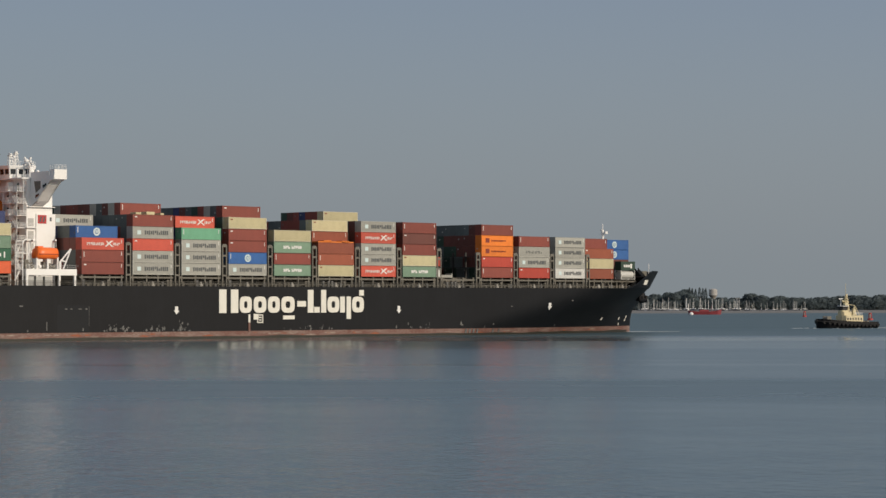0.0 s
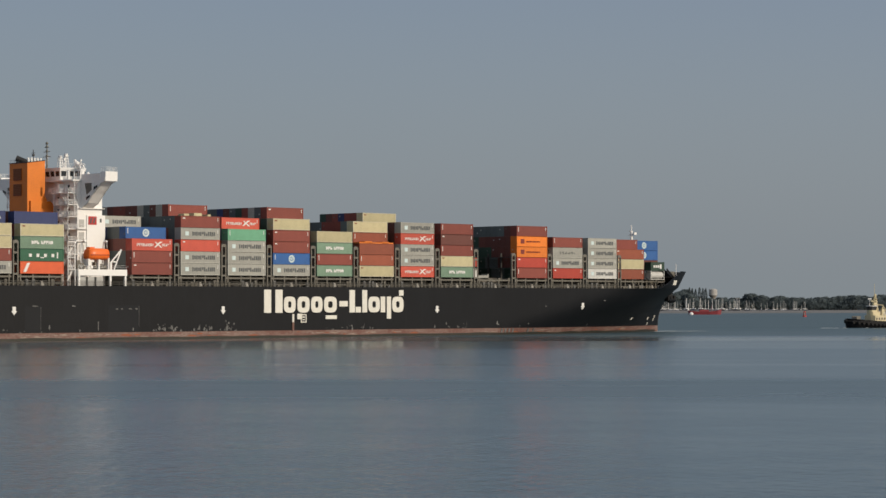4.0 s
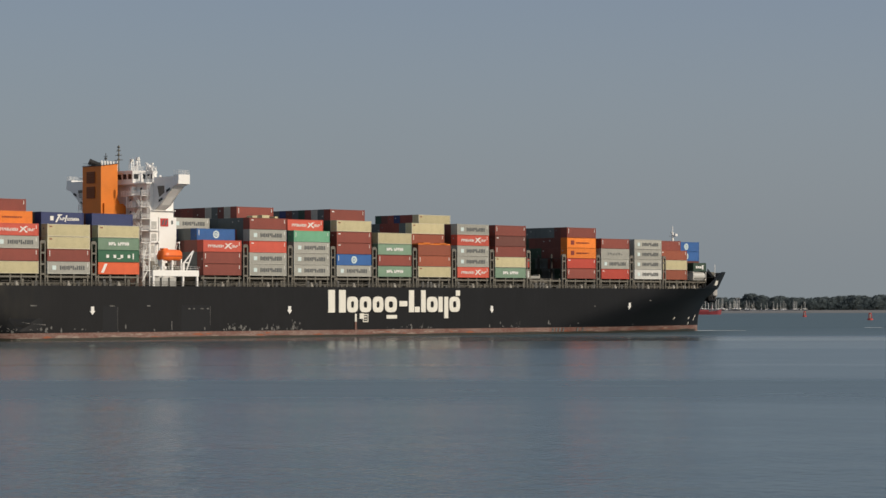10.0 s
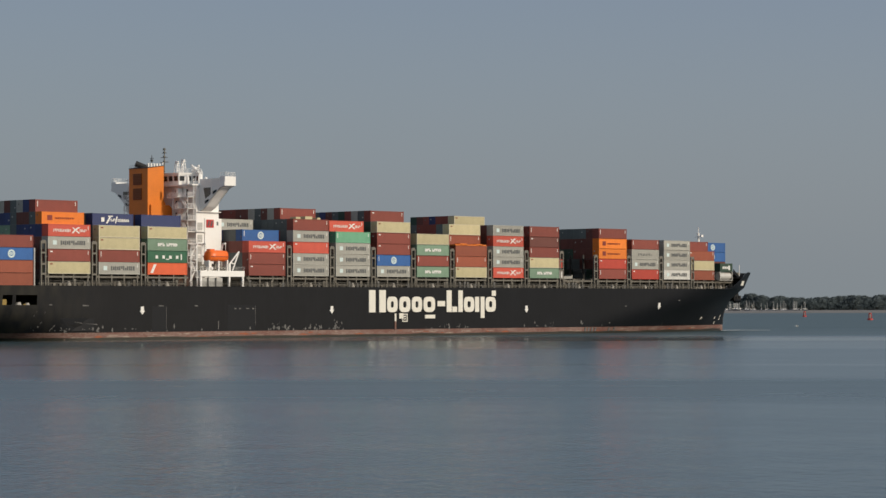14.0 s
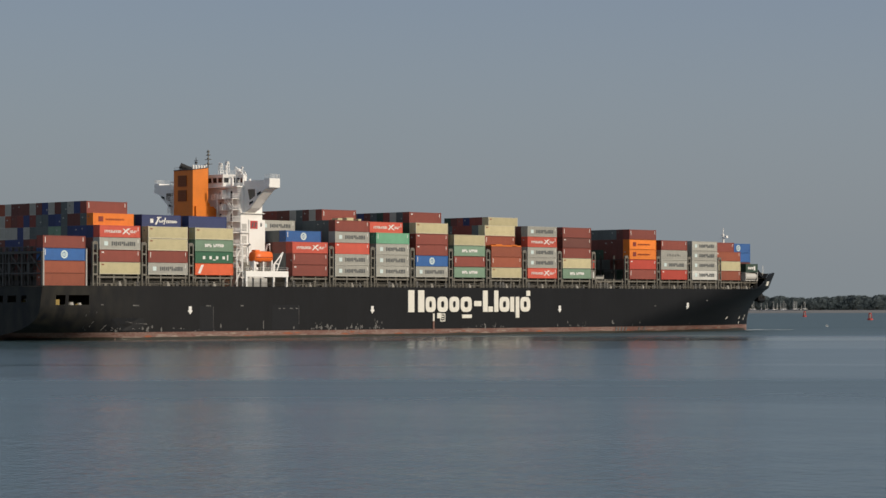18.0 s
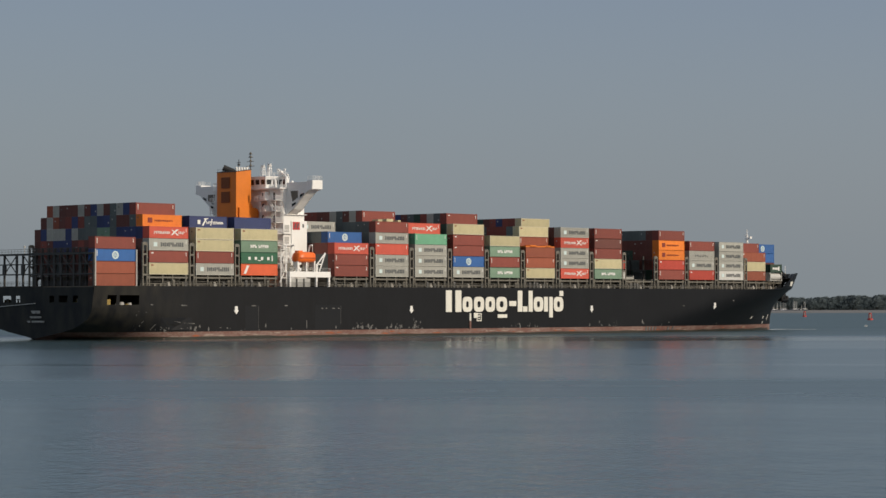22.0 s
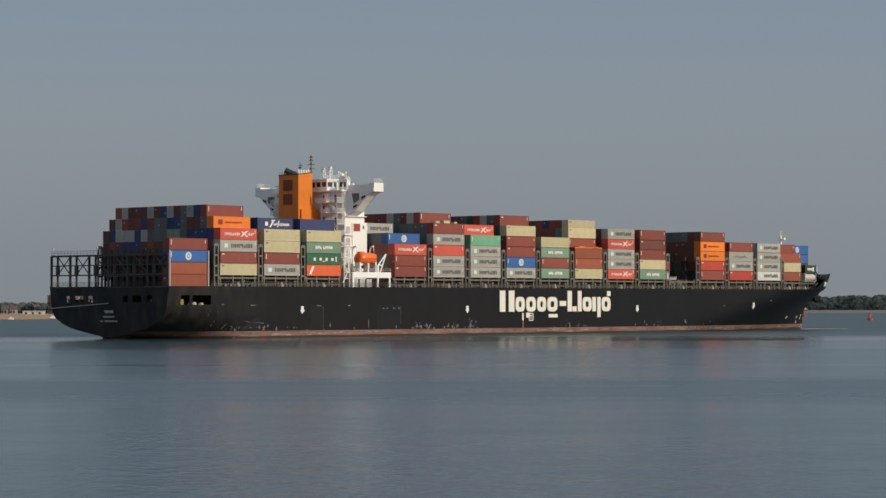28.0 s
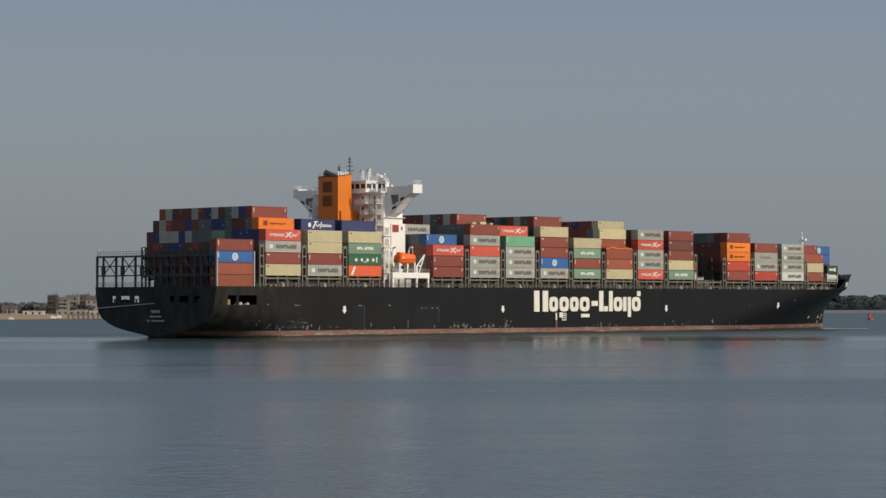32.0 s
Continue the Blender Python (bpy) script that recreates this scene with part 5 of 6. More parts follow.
def build_containers():
    rng = random.Random(11)
    inner = {}
    for bay, heights in HEIGHTS.items():
        behind = HEIGHTS.get(bay - 1, [0] * 18) if bay != 5 else [6] * 5 + [5] * 13
        for row, h in enumerate(heights):
            named = SHOWN.get((bay, row), "").split()
            for tier in range(h):
                if bay == 18 and row == 1:
                    continue
                spec = named[tier] if tier < len(named) else "-"
                if bay == 2 and spec == "-" and STERN[tier][row] != "-":
                    spec = CODES[STERN[tier][row]]
                colour, _, style = spec.partition(":")
                beside = heights[row - 1] if row else 0
                drop = 1 if bay == 2 else 0
                open_aft = tier >= behind[row] - drop
                deep = (bay == 14 and row > 9) or (bay == 1 and row > 10)
                if spec == "-":
                    colour, style = rng.choice(PALETTE), ""
                    if bay == 14:
                        colour = rng.choice(["brown", "slate", "dark_green", "slate", "brown"])
                if spec != "-" or tier >= beside and tier > 2 or (open_aft and not deep and row < 17):
                    add_container(bay, row, tier, colour, style)
                else:
                    inner.setdefault(colour, Mesh()).box(BAYS[bay], BAYS[bay] + LONG, row_y(row) - WIDE / 2, row_y(row) + WIDE / 2, bay_base(bay) + tier * TALL + 0.01, bay_base(bay) + (tier + 1) * TALL - 0.01)
    for colour, m in inner.items():
        ob = tagged(new("container_stacks", m.done("container_stacks", BOX[colour])), "inner rows of %s steel shipping containers packed together" % WORDS[colour], "container stacks", kind="stuff")
        MOVING.append((ob, pose(0, 0, 0)))
    # short box over a tank frame ahead of the last full bay
    add_container(18, 2, 0, "dark_green", "", TWENTY)
    root = MOVING[-1][0]
    MOVING[-1] = (root, pose(272.2, row_y(2), BASE_Z + 2.6))
    m = Mesh()
    y = -WIDE / 2
    for i in range(4):
        m.box(1.2 + i * 0.95, 1.9 + i * 0.95, y - 0.03, y + 0.05, 0.9 if i < 3 else 0.6, 1.6 if i < 3 else 1.9)
    part("marking", m, INK["white"], root, "plain white marking blocks")
    tank = tagged(new("tank_container"), "off-white cylindrical tank in a steel frame on deck", "tank container")
    m = Mesh()
    m.rod((0.35, 0, 1.3), (5.7, 0, 1.3), 1.12, 16)
    part("tank", m, BOX["white"], tank, smooth=False)
    m = Mesh()
    for x in (0.0, 5.9):
        for yy in (-1.2, 1.06):
            m.box(x, x + 0.15, yy, yy + 0.15, 0, 2.58)
        m.box(x, x + 0.15, -1.05, 1.06, 2.45, 2.58)
        m.box(x, x + 0.15, -1.05, 1.06, 0, 0.13)
    for yy in (-1.2, 1.06):
        m.box(0.15, 5.9, yy, yy + 0.15, 0, 0.12)
    part("tank_frame", m, BOX["white"], tank)
    MOVING.append((tank, pose(272.2, row_y(2), BASE_Z)))
    # flat racks in the empty bay
    for row, colour in ((1, "grey"),):
        rack = tagged(new("flat_rack"), "low %s flat rack lying in the empty bay" % WORDS[colour], "flat rack")
        m = Mesh()
        m.box(0, 6.0, -1.2, 1.2, 0, 0.7)
        part("platform", m, BOX[colour], rack)
        for x in (0, 5.7):
            m = Mesh()
            m.box(x, x + 0.3, -1.2, 1.2, 0.7, 1.1)
            part("end_wall", m, BOX[colour], rack)
        MOVING.append((rack, pose(BAYS[13], row_y(row), BASE_Z)))


build_containers()


def build_loose_gear():
    """Twistlock bins and folded racks lying on top of two stacks."""
    for bay, row, tier, colour, pieces in ((10, 0, 3, "orange", ((0.0, 12.1, 0.3), (2.0, 4.5, 0.55), (8.2, 10.6, 0.5))), (6, 0, 5, "cream", ((1.0, 2.6, 0.5), (4.2, 6.6, 0.7), (8.4, 9.4, 0.45)))):
        gear = tagged(new("folded_rack"), "%s folded steel rack on top of a stack" % WORDS[colour], "folded rack")
        for x0, x1, h in pieces:
            m = Mesh()
            m.box(x0, x1, -1.1, 1.1, 0.0, h)
            part("rack_panel", m, BOX[colour], gear)
        MOVING.append((gear, pose(BAYS[bay], row_y(row), bay_base(bay) + tier * TALL - 0.02)))


build_loose_gear()


# ---------------------------------------------------------------- tug
def build_tug():
    """Bow along +x, waterline at z = 0."""
    tug = tagged(new("tug_boat"), "dark-hulled harbour tug with cream deckhouse and tall mast", "tug boat")
    st = [(-12.5, 4.3, 1.7), (-11.5, 4.9, 1.7), (-6, 5.2, 1.7), (0, 5.3, 1.9), (5, 5.1, 2.2), (9, 4.2, 2.6), (11.5, 2.6, 2.8), (12.8, 0.8, 2.9)]
    m = Mesh()
    rows = []
    for x, b, zt in st:
        rows += [(x * 0.96, 0, -1.2), (x * 0.97, b * 0.82, -0.8), (x * 0.985, b * 0.93, 0.6), (x, b, zt), (x, -b, zt), (x * 0.985, -b * 0.93, 0.6), (x * 0.97, -b * 0.82, -0.8)]
    m.add(rows, [(j * 7 + i, j * 7 + (i + 1) % 7, j * 7 + 7 + (i + 1) % 7, j * 7 + 7 + i) for j in range(7) for i in range(7)] + [tuple(range(7)), tuple(range(49, 56))])
    part("hull", m, TUG_HULL, tug, "dark blue-black tug hull", smooth=True)
    for side in (-1, 1):
        for (x, b, z), (x2, b2, z2) in zip(st, st[1:]):
            m = Mesh()
            m.rod((x, side * b, z - 0.25), (x2, side * b2, z2 - 0.25), 0.34, 6)
            part("fender", m, RUBBER, tug, "thick black rubber fender along the deck edge")
        m = Mesh()
        rows = []
        for x, b, z in st:
            rows += [(x, side * b, z), (x, side * b * 0.98, z + 0.8), (x, side * (b * 0.98 - 0.15), z + 0.8), (x, side * (b - 0.15), z)]
        m.add(rows, [(j * 4 + i, j * 4 + (i + 1) % 4, j * 4 + 4 + (i + 1) % 4, j * 4 + 4 + i) for j in range(7) for i in range(4)])
        part("bulwark", m, TUG_HULL, tug)
    m = Mesh()
    m.rod((12.8, -0.9, 2.7), (12.8, 0.9, 2.7), 0.5, 8)
    part("bow_fender", m, RUBBER, tug, "round black rubber fender at the bow")
    m = Mesh()
    m.prism([(-5.8, -3.6), (1.8, -3.6), (2.9, -2.2), (2.9, 2.2), (1.8, 3.6), (-5.8, 3.6)], "z", 1.6, 4.9)
    house = part("deckhouse", m, TUG_CREAM, tug, "cream deckhouse with small square windows")
    m = Mesh()
    m.prism([(-1.4, -2.2), (1.9, -2.2), (2.6, -1.3), (2.6, 1.3), (1.9, 2.2), (-1.4, 2.2)], "z", 4.9, 6.3)
    part("upper_house", m, TUG_CREAM, tug)
    for x in (-4.9, -3.7, -2.5, -1.3, -0.1, 1.1):
        for side in (-1, 1):
            m = Mesh()
            m.box(x - 0.3, x + 0.3, side * 3.63 - 0.04, side * 3.63 + 0.04, 3.2, 4.0)
            part("window", m, GLASS, house)
    m = Mesh()
    m.prism([(-0.3, -1.6), (2.1, -1.6), (2.7, -0.9), (2.7, 0.9), (2.1, 1.6), (-0.3, 1.6)], "z", 6.3, 6.9)
    bridge = part("wheelhouse", m, TUG_CREAM, tug, "glazed wheelhouse of the tug")
    m = Mesh()
    m.prism([(-0.2, -1.5), (2, -1.5), (2.6, -0.85), (2.6, 0.85), (2, 1.5), (-0.2, 1.5)], "z", 6.9, 8.4)
    part("window_band", m, BLACK, bridge, "dark wheelhouse windows")
    m = Mesh()
    m.prism([(-0.5, -1.75), (2.2, -1.75), (2.9, -1), (2.9, 1), (2.2, 1.75), (-0.5, 1.75)], "z", 8.4, 8.65)
    part("wheelhouse_roof", m, WHITE, bridge)
    m = Mesh()
    for dx, dy in ((-1.1, -0.9), (-1.1, 0.9), (0.5, 0.0)):
        m.beam((-0.2 + dx, dy, 6.3), (-0.2 + dx * 0.25, dy * 0.25, 12.6), 0.3)
    for z in (7.6, 8.9, 10.2, 11.4):
        m.box(-0.2 - 0.13 * (13.4 - z), -0.2 + 0.07 * (13.4 - z), -0.12 * (13.4 - z), 0.12 * (13.4 - z), z - 0.08, z + 0.08)
    m.box(-1.0, 0.4, -0.7, 0.7, 9.0, 9.9)
    m.rod((-0.2, 0, 12.6), (-0.2, 0, 17.2), 0.09, 5)
    m.beam((-0.6, -1.4, 11.2), (-0.6, 1.4, 11.2), 0.2).beam((-1.6, 0, 10.2), (1.4, 0, 10.2), 0.2).box(0.6, 1.5, -0.3, 0.3, 10.3, 10.7).box(-0.85, -0.35, -0.3, 0.3, 12.0, 13.2)
    part("mast", m, TUG_CREAM, tug, "white signal mast with radar")
    m = Mesh()
    m.rod((1.5, -0.8, 8.6), (1.5, -0.8, 11.4), 0.12).beam((0.6, -0.8, 11.3), (2.4, -0.8, 11.3), 0.28)
    part("searchlight_mast", m, WHITE, tug)
    for side in (-1, 1):
        m = Mesh()
        m.prism([(-3.6, 5.0), (-1.8, 5.0), (-2.0, 7.4), (-3.0, 7.4)], "y", side * 2.1 - 0.55, side * 2.1 + 0.55)
        m.rod((-2.5, side * 2.1, 7.4), (-2.6, side * 2.1, 8.2), 0.3, 8)
        part("funnel", m, TUG_CREAM, tug)
    m = Mesh()
    m.rod((8.2, -1.3, 3.6), (8.2, 1.3, 3.6), 0.9, 10).box(7.3, 9.1, -1.7, -1.3, 2.6, 4.6).box(7.3, 9.1, 1.3, 1.7, 2.6, 4.6)
    part("tow_winch", m, STEEL, tug)
    m = Mesh()
    m.railing([(-5.6, -3.4, 5.0), (-2.2, -3.4, 5.0)], 1.0, 0.9, 0.06).railing([(-5.6, 3.4, 5.0), (-2.2, 3.4, 5.0)], 1.0, 0.9, 0.06)
    part("rail", m, WHITE, tug)
    for i in range(14):
        x = -11.6 + 1.75 * i
        b = interp(x, [(q[0], q[1]) for q in st])
        z = interp(x, [(q[0], q[2]) for q in st]) - 0.55
        for side in (-1, 1):
            m = Mesh()
            m.rod((x, side * (b - 0.1), z), (x, side * (b + 0.42), z), 0.72, 10, 0.62)
            part("tyre_fender", m, RUBBER, tug)
    for x, y, z, s in ((-7.4, -2.4, 1.9, 0.8), (-9.2, 0.6, 1.9, 1.0), (-6.8, 1.8, 1.9, 0.9)):
        m = Mesh()
        m.rod((x, y - s, z + 0.4), (x, y + s, z + 0.4), s * 0.7, 10).box(x - s * 0.8, x + s * 0.8, y - s * 1.1, y - s * 0.9, z - 0.3, z + 1.0)
        part("deck_winch", m, STEEL, tug)
    m = Mesh()
    m.beam((-4.8, -2.6, 5.0), (-4.2, 0, 8.8), 0.28).beam((-4.8, 2.6, 5.0), (-4.2, 0, 8.8), 0.28).beam((-4.2, 0, 8.8), (-0.6, 0, 9.2), 0.18)
    part("towing_arch", m, TUG_CREAM, tug)
    return tug


tug = build_tug()
tug.scale = (0.88, 0.88, 0.88)


# ---------------------------------------------------------------- moored craft and buoys
def build_buoy(x, y, s):
    b = tagged(new("channel_buoy"), "red channel buoy with lattice top afloat", "buoy", "channel buoys")
    m = Mesh()
    m.rod((0, 0, -0.4), (0, 0, 0.8), 1.5, 14).rod((0, 0, 0.8), (0, 0, 1.1), 1.3, 14, 0.8)
    part("float", m, RED, b)
    for a in range(4):
        c, d = math.cos(a * 1.571 + 0.6), math.sin(a * 1.571 + 0.6)
        m = Mesh()
        m.beam((1.0 * c, 1.0 * d, 1.0), (0.8 * c, 0.8 * d, 3.4), 0.3)
        part("tower_leg", m, RED, b)
    m = Mesh()
    m.rod((0, 0, 1.0), (0, 0, 3.3), 0.9, 12)
    part("body", m, RED, b)
    m = Mesh()
    m.rod((0, 0, 3.2), (0, 0, 3.9), 0.75, 10)
    part("topmark", m, RED, b)
    # a pale upright box on one face of the buoy
    m = Mesh()
    m.box(-0.5, 0.25, -1.02, -0.92, 1.1, 3.2)
    part("pale_panel", m, VENT, b, "pale vertical panel on the buoy")
    b.matrix_basis = pose(x, y, 0) @ Matrix.Scale(s, 4)


build_buoy(229.7, 1598.7, 0.92)
build_buoy(214.4, 1263.1, 0.95)


def build_barge():
    b = tagged(new("moored_barge"), "red steel vessel lying at a mooring", "moored vessel")
    st = [(-13, 1.5, 3.4), (-12, 3.0, 3.0), (-6, 3.4, 2.4), (4, 3.4, 2.4), (10, 2.8, 3.0), (12.5, 1.2, 3.8), (13.4, 0.3, 4.2)]
    m = Mesh()
    rows = []
    for x, w, z in st:
        rows += [(x * 0.94, -w * 0.7, -0.5), (x, -w, z), (x, w, z), (x * 0.94, w * 0.7, -0.5)]
    m.add(rows, [(j * 4 + i, j * 4 + (i + 1) % 4, j * 4 + 4 + (i + 1) % 4, j * 4 + 4 + i) for j in range(6) for i in range(4)] + [(0, 1, 2, 3), (24, 25, 26, 27)])
    part("hull", m, BARGE, b)
    m = Mesh()
    m.box(-4, 3, -2, 2, 2.2, 3.7)
    part("deckhouse", m, BARGE, b)
    m = Mesh()
    m.rod((-12.6, 0, 2.8), (-12.9, 0, 8.3), 0.3, 6).box(-13.3, -12.2, -0.6, 0.6, 2.8, 4.6)
    part("mast", m, WHITE, b)
    m = Mesh()
    m.rod((5.5, 0, 2.6), (5.5, 0, 6.6), 0.14, 6)
    part("derrick", m, BARGE, b)
    b.matrix_basis = pose(203.6, 1958.3, 0, 0, 0, 3)
    buoy = tagged(new("mooring_buoy"), "small white mooring buoy on the water", "buoy")
    m = Mesh()
    m.ball((0, 0, 0.5), 1.5, 1.5, 1.5, 12, 8)
    part("float", m, WHITE, buoy, smooth=True)
    buoy.matrix_basis = pose(190.0, 1925.0, 0)


build_barge()


def build_yachts():
    rng = random.Random(21)
    base = tagged(new("moored_yacht"), "white sailing yacht with bare mast by the far shore", "sailing yacht", "yachts along the shore")
    m = Mesh()
    st = [(-4.5, 1.1, 1.2), (-2, 1.6, 1.1), (1.5, 1.5, 1.2), (4, 0.7, 1.4), (5, 0.1, 1.5)]
    rows = []
    for x, w, z in st:
        rows += [(x * 0.85, 0, -0.5), (x, -w, z), (x, w, z)]
    m.add(rows, [(j * 3 + i, j * 3 + (i + 1) % 3, j * 3 + 3 + (i + 1) % 3, j * 3 + 3 + i) for j in range(4) for i in range(3)] + [(0, 1, 2), (12, 13, 14)])
    part("hull", m, material("yacht_topsides", (0.22, 0.24, 0.28), 0.5, 0, 0.3, None, 1.0, 0, 0.6), base)
    m = Mesh()
    m.prism([(-1.8, 1.1), (2.0, 1.1), (1.4, 1.8), (-1.6, 1.9)], "y", -0.8, 0.8)
    part("cabin", m, WHITE, base)
    m = Mesh()
    m.rod((0.6, 0, 1.2), (0.6, 0, 12.6), 0.19, 5, 0.13)
    part("mast", m, WHITE, base)
    m = Mesh()
    m.rod((0.5, 0, 2.6), (-3.6, 0, 2.7), 0.12, 5)
    part("boom", m, STEEL, base)
    first = True
    spots = []
    for i in range(112):
        x = rng.uniform(195, 318) if i < 88 else rng.uniform(318, 366)
        spots.append((x, 2492 + rng.uniform(0, 45), rng.uniform(0.5, 0.98) * (1.0 if i < 76 else 0.75), rng.uniform(0, 360)))
    for x, y, s, turn in spots:
        z = ground_height(x, y) + 0.45 * s
        at = pose(x, y, z, 0, 0, turn) @ Matrix.Scale(s, 4)
        if first:
            base.matrix_basis, first = at, False
        else:
            c = copy_thing(base, pose(x, y, z, 0, 0, turn))
            c.matrix_basis = at


build_yachts()


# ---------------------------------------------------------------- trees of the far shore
# paler and bluer than leaves are, with the distant haze put into the colour
LEAF = material("far_foliage_hazed", (0.104, 0.13, 0.138), 0.9, 0, 0.4, (0.092, 0.117, 0.124), 9.0, 0, 0.12, spec=0.1)
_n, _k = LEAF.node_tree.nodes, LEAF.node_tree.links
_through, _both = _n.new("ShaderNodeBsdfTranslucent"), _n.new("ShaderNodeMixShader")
# the light let through is raised and blued for the haze too
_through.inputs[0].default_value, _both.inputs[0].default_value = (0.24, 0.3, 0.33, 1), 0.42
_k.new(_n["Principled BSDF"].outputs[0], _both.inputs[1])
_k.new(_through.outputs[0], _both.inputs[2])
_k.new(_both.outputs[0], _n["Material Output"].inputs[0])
# leaves hang at all angles; normals lean skyward and sunward, which evens the shade
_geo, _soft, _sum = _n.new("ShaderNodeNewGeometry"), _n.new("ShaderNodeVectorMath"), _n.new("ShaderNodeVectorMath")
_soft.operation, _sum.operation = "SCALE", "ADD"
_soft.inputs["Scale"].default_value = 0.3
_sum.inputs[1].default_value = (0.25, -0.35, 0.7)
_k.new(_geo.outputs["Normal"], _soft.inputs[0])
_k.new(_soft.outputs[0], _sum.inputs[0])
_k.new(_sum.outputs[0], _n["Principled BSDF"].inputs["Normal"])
BARK = material("bark", (0.07, 0.055, 0.04), 0.9, bump=0.4)


def clump(m, rng, at, size):
    """A ragged tuft of foliage."""
    t = (1 + 5 ** 0.5) / 2
    pts = [(-1, t, 0), (1, t, 0), (-1, -t, 0), (1, -t, 0), (0, -1, t), (0, 1, t), (0, -1, -t), (0, 1, -t), (t, 0, -1), (t, 0, 1), (-t, 0, -1), (-t, 0, 1)]
    faces = [(0, 11, 5), (0, 5, 1), (0, 1, 7), (0, 7, 10), (0, 10, 11), (1, 5, 9), (5, 11, 4), (11, 10, 2), (10, 7, 6), (7, 1, 8),
             (3, 9, 4), (3, 4, 2), (3, 2, 6), (3, 6, 8), (3, 8, 9), (4, 9, 5), (2, 4, 11), (6, 2, 10), (8, 6, 7), (9, 8, 1)]
    k = size / 1.9
    m.add([(at[0] + x * k * rng.uniform(0.6, 1.3), at[1] + y * k * rng.uniform(0.6, 1.3), at[2] + z * k * rng.uniform(0.5, 1.05)) for x, y, z in pts], faces)


def tree_meshes(seed, height, spread, slim=False):
    rng = random.Random(seed)
    t = Mesh()
    t.rod((0, 0, -0.6), (0, 0, height * 0.45), 0.4, 7, 0.22)
    for i in range(6):
        a, z = rng.uniform(0, 6.28), height * rng.uniform(0.2, 0.4)
        t.rod((0, 0, z), (math.cos(a) * spread * 0.5, math.sin(a) * spread * 0.5, z + height * 0.28), 0.16, 5, 0.06)
    c = Mesh()
    for i in range(620 if slim else 520):
        u = rng.random()
        z = height * (0.2 + 0.74 * u)
        if slim:
            r = spread * (math.sin(math.pi * (0.1 + 0.88 * u)) ** 0.8)
        else:
            r = spread * math.sqrt(max(0.0, 1 - (abs(u - 0.4) / 0.63) ** 2.2))
        a, d = rng.uniform(0, 6.28), r * math.sqrt(rng.uniform(0.35, 1.0))
        clump(c, rng, (math.cos(a) * d, math.sin(a) * d, z), rng.uniform(0.25, 0.6) * (0.55 if slim else 1.0))
    if not slim:
        for i in range(40):           # broad masses inside the ragged fringe
            u = rng.uniform(0.08, 0.9)
            r = spread * 0.62 * math.sqrt(max(0.0, 1 - (abs(u - 0.4) / 0.63) ** 2.2))
            a, d = rng.uniform(0, 6.28), r * math.sqrt(rng.random())
            clump(c, rng, (math.cos(a) * d, math.sin(a) * d, height * (0.2 + 0.72 * u)), rng.uniform(1.8, 2.6))
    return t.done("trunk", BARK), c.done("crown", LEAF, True)


